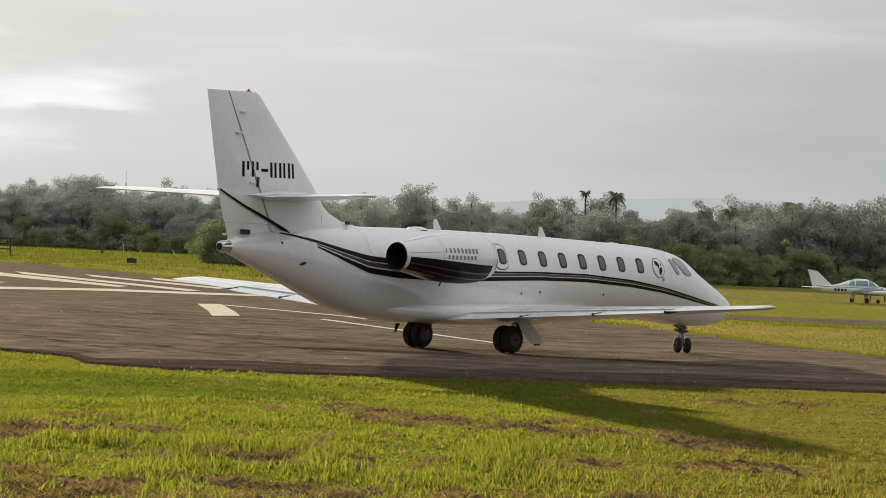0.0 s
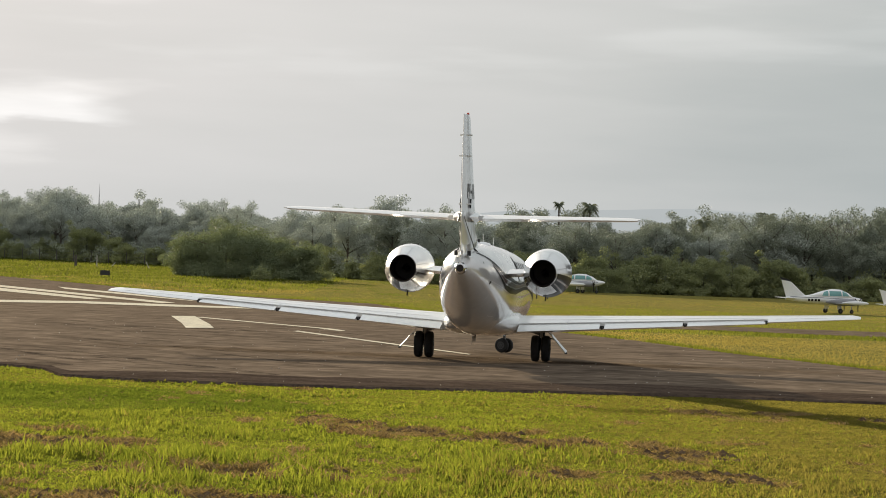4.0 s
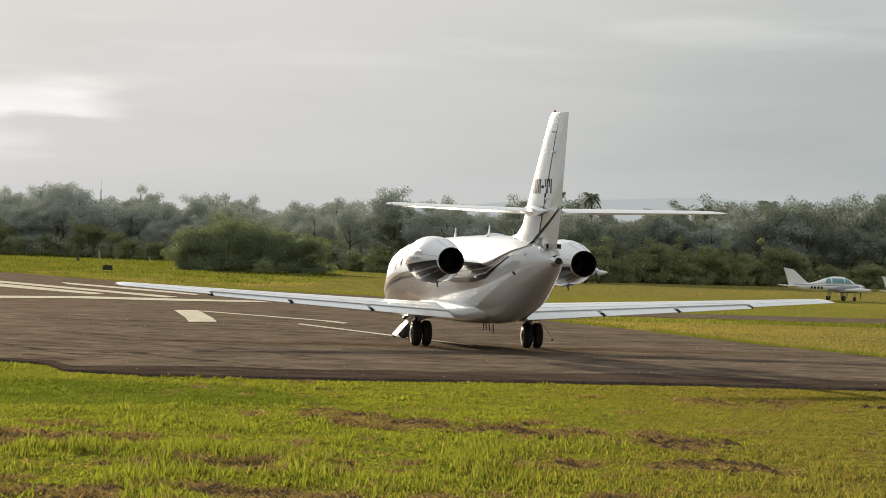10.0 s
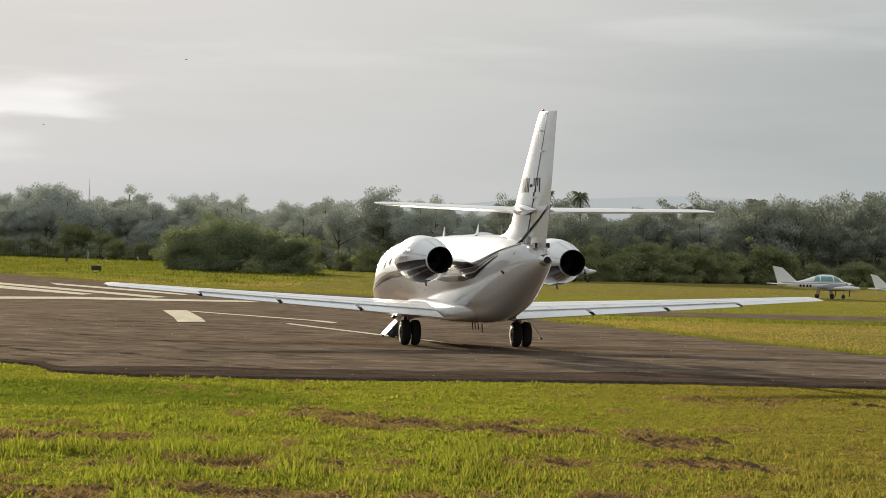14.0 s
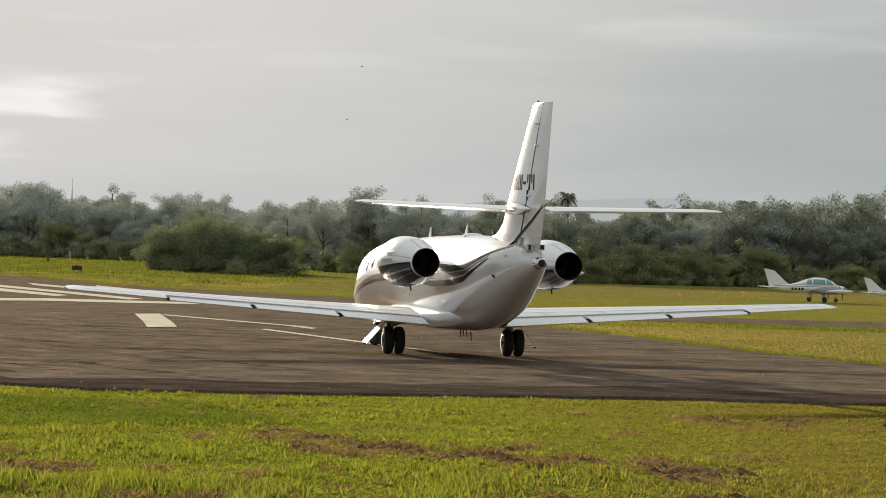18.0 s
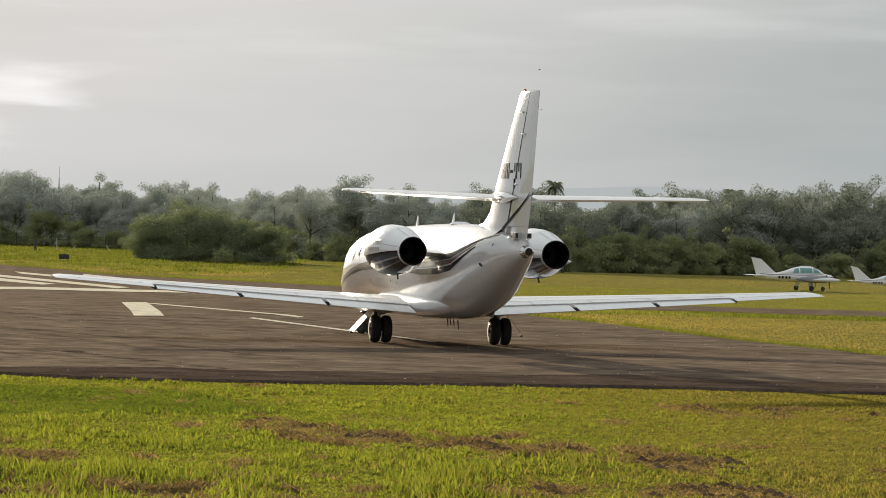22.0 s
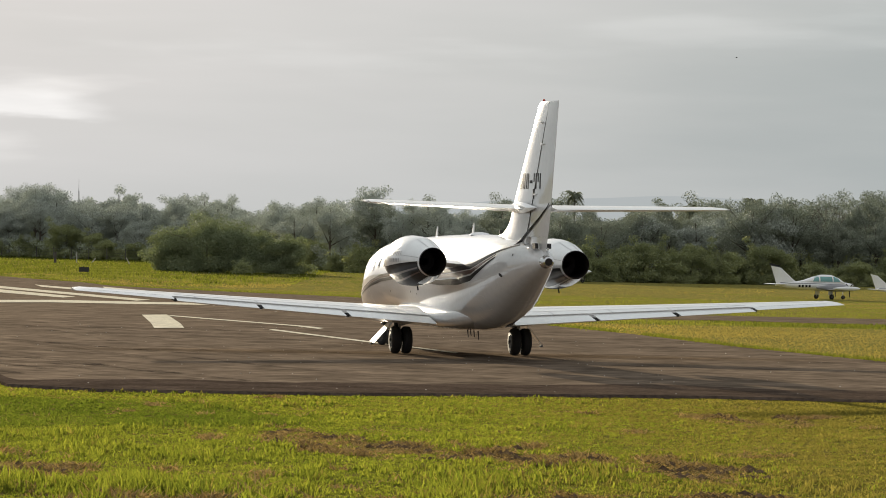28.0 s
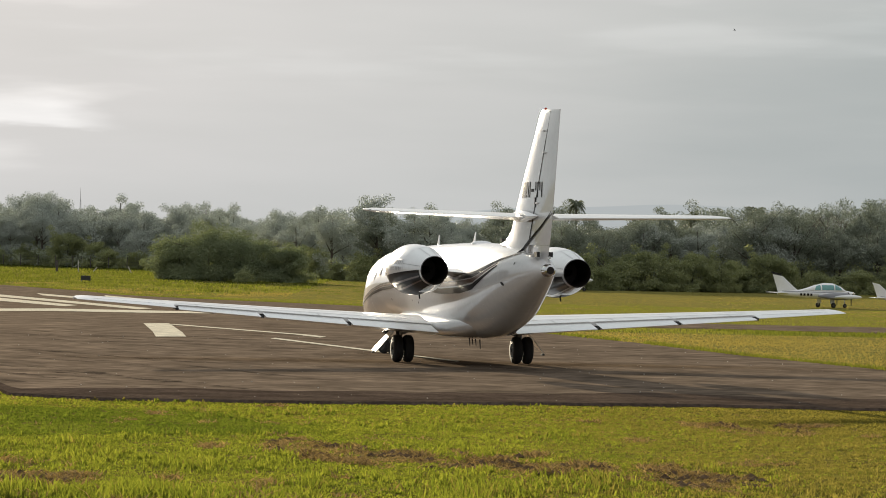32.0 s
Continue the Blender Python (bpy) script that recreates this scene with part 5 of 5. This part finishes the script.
    for i, (x, y, h, w) in enumerate(((-31.0, 655, 7.4, 13.0), (-26.0, 652, 6.2, 11.0), (-35.5, 660, 5.8, 9.0), (-20.5, 654, 4.8, 8.0))):
        b = make_tree(70 + i, h, w, LEAF_D, "bush", "large dark rounded bush standing before the wood", base=0.02, per=320, size=0.12)
        b.matrix_basis = pose(x, y, fall(y) - 0.05)
    for i, (x, y, h, w) in enumerate(((-25.5, 640, 1.5, 3.2),)):
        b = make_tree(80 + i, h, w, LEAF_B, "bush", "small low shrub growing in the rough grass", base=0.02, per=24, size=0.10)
        b.matrix_basis = pose(x, y, fall(y) - 0.02)
    # a bare dead tree in the skyline
    d = tagged(new("tree"), "bare dead grey tree in the skyline of the wood", "tree", group="trees along the field")
    r3 = random.Random(8)
    bm = bmesh.new()

    def limb(a, way, length, radius, depth):
        b = a + way * length
        t = tube(a, b, radius, radius * 0.6, 5)
        me = bpy.data.meshes.new("limb")
        t.to_mesh(me)
        t.free()
        bm.from_mesh(me)
        bpy.data.meshes.remove(me)
        if depth:
            for k in range(3):
                limb(b, (way + Vector((r3.uniform(-0.7, 0.7), r3.uniform(-0.7, 0.7), r3.uniform(-0.1, 0.4)))).normalized(), length * r3.uniform(0.5, 0.75), radius * 0.6, depth - 1)

    limb(Vector((0, 0, -0.3)), Vector((0, 0, 1)), 4.6, 0.14, 5)
    part("trunk", bm, BARK, d)
    d.matrix_basis = pose(57.0, 668, fall(668))
    for i, (x, y, h, sp) in enumerate(((21.0, 690, 12.2, 1.9), (16.6, 695, 12.4, 1.0), (46.0, 676, 11.3, 2.5), (37.0, 684, 10.4, 2.2))):
        p = make_palm(90 + i, h, sp)
        p.matrix_basis = pose(x, y, fall(y))


plant_wood()


def backdrop():
    """Faint hills far behind the wood; a flat grey glow stands for the haze."""
    def ridge(name, y, x0, x1, top, seed, colour):
        v, f = [], []
        n = 60
        for i in range(n + 1):
            x = x0 + (x1 - x0) * i / n
            u = i / n
            h = top(u) * (1 + 0.10 * noise.noise(Vector((u * 7, seed, 0)))) 
            v += [(x, y, -20), (x, y + 30, h)]
        for i in range(n):
            f.append((2 * i, 2 * i + 2, 2 * i + 3, 2 * i + 1))
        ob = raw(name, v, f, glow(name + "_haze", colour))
        tagged(ob, "faint hills in a flat glowing haze grey", "hills", kind="structure")
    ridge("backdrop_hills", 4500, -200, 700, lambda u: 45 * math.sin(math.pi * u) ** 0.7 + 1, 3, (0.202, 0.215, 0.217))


backdrop()


# ---- small things on the field ----
DARKPAINT = surface("dark_sign_paint", (0.03, 0.03, 0.03), 0.6, spread=0.2)
GREYBOARD = surface("weathered_grey_board", (0.34, 0.34, 0.33), 0.7, spread=0.2)
PALEWOOD = surface("sun_bleached_wood", (0.55, 0.53, 0.48), 0.9, spread=0.2)
POST = surface("weathered_fence_post", (0.10, 0.09, 0.08), 0.9, spread=0.3)


def field_things():
    s = tagged(new("runway_sign"), "small dark box sign on short legs in the grass", "sign")
    z = fall(600)
    s.location = (-44.0, 600, z)
    part("panel", box(-0.62, 0.62, -0.15, 0.15, 0.2, 0.82, 0.03), DARKPAINT, s)
    for x in (-0.5, 0.5):
        part("leg", tube((x, 0, -0.1), (x, 0, 0.27), 0.05), METAL, s)
    q = tagged(new("field_board"), "pale grey board on two dark legs in the far grass", "sign board")
    q.location = (11.0, 530, fall(530))
    part("panel", box(-0.62, 0.62, -0.04, 0.04, 0.55, 1.75, 0.02), GREYBOARD, q)
    for x in (-0.62, 0.62):
        part("leg", tube((x, 0, -0.1), (x, 0, 1.85), 0.07, 0.06, 8), DARKPAINT, q)
    rng = random.Random(4)
    f = tagged(new("fence"), "thin wire fence on dark posts before the wood", "fence")
    f.location = (0, 0, fall(800))
    for i in range(26):
        x = -110 + i * 3.6
        y = edge_y(x) - 9
        part("post", tube((x, y, -0.2), (x + rng.uniform(-0.1, 0.1), y, 2.2), 0.09, 0.08, 6), POST, f)
    for k in range(3):
        for i in range(25):
            x = -110 + i * 3.6
            part("wire", tube((x, edge_y(x) - 9, 0.7 + 0.6 * k), (x + 3.6, edge_y(x + 3.6) - 9, 0.7 + 0.6 * k), 0.02, sides=4), POST, f)
    g = tagged(new("metal_frame"), "dark metal frame with three rails standing in the grass", "frame")
    g.location = (-65.6, 651, fall(651))
    for x in (-0.85, 0.85):
        part("post", tube((x, 0, -0.1), (x, 0, 2.6), 0.11, 0.11, 8), DARKPAINT, g)
    for z in (1.0, 1.75, 2.5):
        part("rail", tube((-0.85, 0, z), (0.85, 0, z), 0.10, 0.10, 8), DARKPAINT, g)
    p = tagged(new("dark_post"), "dark weathered post standing before the wood", "post")
    p.location = (-60.5, 760, fall(760))
    part("shaft", tube((0, 0, -0.2), (0, 0, 1.9), 0.22, 0.20, 8), POST, p)
    for k, (x, y, d, h) in enumerate(((-57.8, 770, 0.0, 1.9), (-55.6, 770, 0.9, 0.9), (-49.0, 770, -0.7, 1.1))):
        p = tagged(new("white_pole"), "thin pale pole leaning among the scrub", "pole", group="pale poles by the wood")
        p.location = (x, y, fall(y))
        part("shaft", tube((0, 0, -0.2), (d, 0, h), 0.10, 0.07, 7), PALEWOOD, p)
    m = tagged(new("radio_mast"), "thin lattice radio mast rising behind the trees", "mast")
    m.location = (-70.5, 940, fall(940))
    for a in range(3):
        c, d = 0.35 * math.cos(a * 2.094), 0.35 * math.sin(a * 2.094)
        part("upright", tube((c, d, 0), (c * 0.3, d * 0.3, 13.2), 0.05, 0.04, 5), METAL, m)
    part("spike", tube((0, 0, 13.0), (0, 0, 15.6), 0.05, 0.02, 5), METAL, m)
    for k in range(22):
        z = 0.6 * k
        part("brace", tube((0.35 - 0.011 * k, 0, z), (-0.17 + 0.006 * k, 0.3 - 0.01 * k, z + 0.6), 0.025, sides=4), METAL, m)


field_things()


# ---- parked light aircraft ----


def light_aircraft(label, fin_tip, tanks=True):
    """A low-wing piston twin: x forward, on its wheels."""
    r = tagged(new("light_aircraft"), label, "airplane", group="parked light aircraft")
    st = [(4.1, 1.50, 0.05, 0.06), (3.8, 1.48, 0.20, 0.20), (3.2, 1.42, 0.36, 0.36), (2.4, 1.38, 0.46, 0.50), (1.2, 1.36, 0.50, 0.56), (0.2, 1.38, 0.50, 0.58), (-1.0, 1.42, 0.46, 0.52), (-2.2, 1.44, 0.40, 0.38), (-3.6, 1.43, 0.28, 0.2), (-4.8, 1.44, 0.14, 0.07)]
    rings = [[(x, w * math.cos(a), z + h * math.sin(a)) for a in (2 * math.pi * i / 20 for i in range(20))] for x, z, h, w in st]
    part("fuselage", loft(rings), WHITE, r)
    cab = [(3.1, 1.66, 0.05, 0.30), (2.4, 1.86, 0.36, 0.42), (1.5, 1.95, 0.60, 0.50), (0.4, 1.95, 0.62, 0.50), (-0.6, 1.88, 0.46, 0.44), (-1.6, 1.78, 0.22, 0.32), (-2.4, 1.74, 0.06, 0.2)]
    c = part("cabin_roof", loft([[(x, w * math.cos(a), z + h * math.sin(a)) for a in (2 * math.pi * i / 20 for i in range(20))] for x, z, h, w in cab]), WHITE, r)
    for s in (1, -1):
        for x0, x1, lean in ((1.60, 2.45, 0.42), (0.10, 1.50, 0.06), (-0.75, -0.05, -0.30)):
            rows = []
            for z in (1.84, 2.02, 2.20, 2.36):
                u = (z - 1.84) / 0.52
                a0, a1 = (x0, x1 - lean * u) if lean > 0 else (x0 - lean * u, x1)
                ring = []
                for k in range(5):
                    x = a0 + (a1 - a0) * k / 4
                    zc, hh, ww = (float(np.interp(-x, [-q[0] for q in cab], [q[i] for q in cab])) for i in (1, 2, 3))
                    v = min((z - zc) / hh, 0.98)
                    ring.append((x, s * (ww * math.sqrt(1 - v * v) + 0.012), z))
                rows.append(ring)
            part("side_window", loft(rows, close=False), TEALGLASS, c, "green tinted side window")
        le = lambda y, x, z: foil((x, s * y, z), (x - (1.7 - 0.09 * y), s * y, z - 0.03), 0.13)
        part("wing", loft([le(0.2, 1.75, 0.98), le(2.0, 1.65, 1.03), le(5.3, 1.40, 1.18)]), WING, r)
        if tanks:
            part("tip_tank", turned([(2.4, 0.02), (2.2, 0.13), (1.6, 0.21), (0.8, 0.22), (-0.1, 0.14), (-0.7, 0.03)], centre=(0, s * 5.4, 1.20), sides=16, cap=True), WHITE, r)
        n = part("engine_cowl", turned([(2.75, 0.16), (2.7, 0.27), (2.2, 0.36), (1.2, 0.38), (0.3, 0.32), (-0.9, 0.10)], centre=(0, s * 1.75, 1.20), sides=18, cap=True), GREY_P, r, "dark grey engine cowl")
        part("spinner", turned([(3.08, 0.02), (2.95, 0.12), (2.76, 0.15)], centre=(0, s * 1.75, 1.20), sides=12, cap=True), DARKMETAL, n)
        for k in range(3):
            a = 2 * math.pi * k / 3 + 0.5
            part("propeller_blade", tube((2.86, s * 1.75, 1.20), (2.86, s * 1.75 + 0.95 * math.cos(a), 1.20 + 0.95 * math.sin(a)), 0.07, 0.04, 6), DARKMETAL, n)
        part("tailplane", loft([foil((-3.7, s * 0.1, 1.48), (-4.9, s * 0.1, 1.48), 0.09), foil((-4.25, s * 2.5, 1.50), (-5.05, s * 2.5, 1.50), 0.09)]), WING, r)
        part("gear_leg", tube((0.8, s * 1.8, 1.0), (0.75, s * 1.85, 0.28), 0.06), METAL, r)
        wheel("main_wheel", r, 0.75, s * 1.93, 0.27, 0.16)
        part("gear_door", box(0.5, 1.0, s * 1.66 - 0.01, s * 1.66 + 0.01, 0.45, 0.95), WHITE, r)
        for x in (-2.35, -2.0, -1.6, -1.25):
            w = float(np.interp(-x, [-q[0] for q in st], [q[3] for q in st]))
            part("letter_bar", box(x, x + 0.22, s * w - 0.03, s * w + 0.012, 1.22, 1.46), BLACK_P, r, "plain dark bar")
        rows = []
        for x, z in ((-4.3, 1.66), (-3.4, 1.62), (-2.2, 1.62), (-1.0, 1.62), (0.2, 1.60), (1.2, 1.58), (2.4, 1.56), (3.2, 1.52)):
            zc, hh, ww = (float(np.interp(-x, [-q[0] for q in st], [q[i] for q in st])) for i in (1, 2, 3))
            rows.append([(x, s * (ww * math.sqrt(max(1 - min(abs(z + d - zc) / hh, 1) ** 2, 0.04)) + 0.012), z + d) for d in (-0.04, 0.04)])
        part("stripe", loft(rows, close=False), GREY_P, r, "grey flank stripe")
    up = (0, 1, 0)
    part("fin", loft([foil((-2.4, 0, 1.72), (-4.75, 0, 1.50), 0.06, up=up), foil((-2.95, 0, 2.12), (-4.92, 0, 2.05), 0.06, up=up), foil((-4.22, 0, 3.20), (-5.38, 0, 3.40), 0.06, up=up)]), WHITE, r)
    part("fin_tip", loft([foil((-4.20, 0, 3.202), (-5.40, 0, 3.402), 0.075, up=up), foil((-4.50, 0, 3.44), (-5.56, 0, 3.68), 0.06, up=up)]), fin_tip, r)
    part("nose_leg", tube((2.9, 0, 0.95), (2.95, 0, 0.25), 0.045), METAL, r)
    wheel("nose_wheel", r, 2.95, 0, 0.22, 0.14)
    return r


a1 = light_aircraft("white twin-propeller light aircraft with a dark fin tip, parked on grass", RUBBER)
a1.matrix_basis = pose(40.6, 495, fall(495), 0, 0, 20)
a2 = light_aircraft("white light aircraft with a plain grey-white fin, parked behind another", WHITE, tanks=False)
a2.matrix_basis = pose(50.7, 500.6, fall(500.6), 0, 0, 15)
a2.scale = (0.78, 0.78, 0.74)
a3 = light_aircraft("white propeller aircraft parked far off before the wood", WHITE)
a3.matrix_basis = pose(17.2, 622, fall(622), 0, 0, -12)


# ---- a bird crossing ----
def make_bird(label="small dark bird gliding past with spread wings"):
    b = tagged(new("bird"), label, "bird")
    m = surface("dark_feathers", (0.05, 0.05, 0.055), 0.8, spread=0.2, scale=20)
    part("body", turned([(-0.10, 0.004), (-0.06, 0.016), (0.0, 0.024), (0.05, 0.018), (0.075, 0.004)], sides=10, cap=True), m, b)
    for s in (1, -1):
        part("wing", loft([foil((0.03, s * 0.015, 0.008), (-0.035, s * 0.015, 0.008), 0.1, n=5), foil((0.045, s * 0.09, 0.028), (-0.01, s * 0.09, 0.028), 0.08, n=5), foil((-0.01, s * 0.19, 0.02), (-0.03, s * 0.19, 0.02), 0.08, n=5)]), m, b)
        part("tail_feather", loft([foil((-0.07, s * 0.006, 0), (-0.11, s * 0.010, 0), 0.08, n=4), foil((-0.10, s * 0.02, 0), (-0.16, s * 0.03, 0), 0.08, n=4)]), m, b)
    return b


bird = make_bird()
soaring = [make_bird("large dark bird soaring far off above the wood") for k in range(2)]
for b in soaring:
    b["group"] = "soaring birds"
    b.scale = (3.4, 3.4, 3.4)


# ---- what moves ----
JET = [  # seconds, x, y, heading
    (0.0, -0.104, 112.197, 48.28), (1.0, 0.337, 112.671, 58.70), (2.0, 0.651, 113.658, 68.15), (2.5, 0.779, 114.289, 72.55), (4.5, 1.013, 116.811, 89.56),
    (5.0, 0.999, 117.297, 93.18), (6.0, 0.923, 118.024, 98.38), (7.0, 0.818, 118.580, 101.24), (8.0, 0.779, 119.220, 102.40), (9.0, 0.752, 119.573, 102.76), (32.0, 0.752, 119.573, 102.76)]
STEER = [(0.0, 62), (2.0, 60), (4.5, 66), (6.0, 55), (8.0, 38), (9.0, 30), (32.0, 30)]


def motions():
    walk(jet, [(t, pose(x, y, 0.05, 0, 0, a)) for t, x, y, a in JET])
    col = lambda i: [r[i] for r in JET]
    at = lambda t: [float(np.interp(t, col(0), col(i))) for i in (1, 2, 3)]
    times = [i * 0.25 for i in range(37)]
    for ob, y, r in WHEELS:
        roll, rows = 0.0, []
        for i, t in enumerate(times):
            if i:
                (xa, ya, ha), (xb, yb, hb) = at(times[i - 1]), at(t)
                h = radians((ha + hb) / 2)
                step = (xb - xa) * math.cos(h) + (yb - ya) * math.sin(h) - radians(hb - ha) * y
                roll += math.degrees(step / r)
            rows.append((t, pose(-0.12, y, r, 0, roll, 0)))
        rows.append((32.0, pose(-0.12, y, r, 0, roll, 0)))
        walk(ob, rows)
    for ob, y in zip(STEERED, (0.0, 0.13, -0.13)):
        walk(ob, [(t, pose(8.53 - y * math.sin(radians(a)), y * math.cos(radians(a)), 0.2, 0, 0, a)) for t, a in STEER])
    walk(bird, [(t, pose(x, y, z, 0, 0, 180 - a)) for t, x, y, z, a in ((0.0, 80.0, 62.0, 9.0, 3), (4.0, 11.2, 47.0, 5.9, 3), (4.5, 2.85, 46.0, 4.95, 3), (4.7, -0.48, 45.6, 3.9, 4), (4.9, -3.7, 45.2, 3.25, 5), (5.4, -12.0, 44.4, 3.3, 5), (32.0, -420.0, 70.0, 12.0, 5))])
    walk(soaring[0], [(t, pose(x, 1204, z, a, -8, 10)) for t, x, z, a in ((0, -360, 52, 0), (11, -130, 48, 0), (14, -66, 47, 5), (17, -21.9, 46.3, 10), (18, -17.1, 46.2, 10), (19, -7.3, 46.3, 12), (21, 18.4, 44.9, 15), (23, 44.5, 43.3, 18),
                                                                     (24, 55.6, 45.4, 22), (26, 69.0, 47.7, 5), (29, 78.6, 53.7, 20), (31, 75.9, 60.3, 30), (32, 76.1, 59.7, 30))])
    walk(soaring[1], [(t, pose(x, 1354, z, a, 5, -5)) for t, x, z, a in ((0, -520, 30, 0), (12, -175, 32, 0), (17, -40.5, 35.0, 5), (19, -8.1, 37.3, 8), (21, 21.7, 37.8, 8), (23, 51.7, 36.1, 6), (24, 67.7, 34.3, 5), (26, 105.0, 32.7, 2), (32, 220, 30, 0))])


motions()
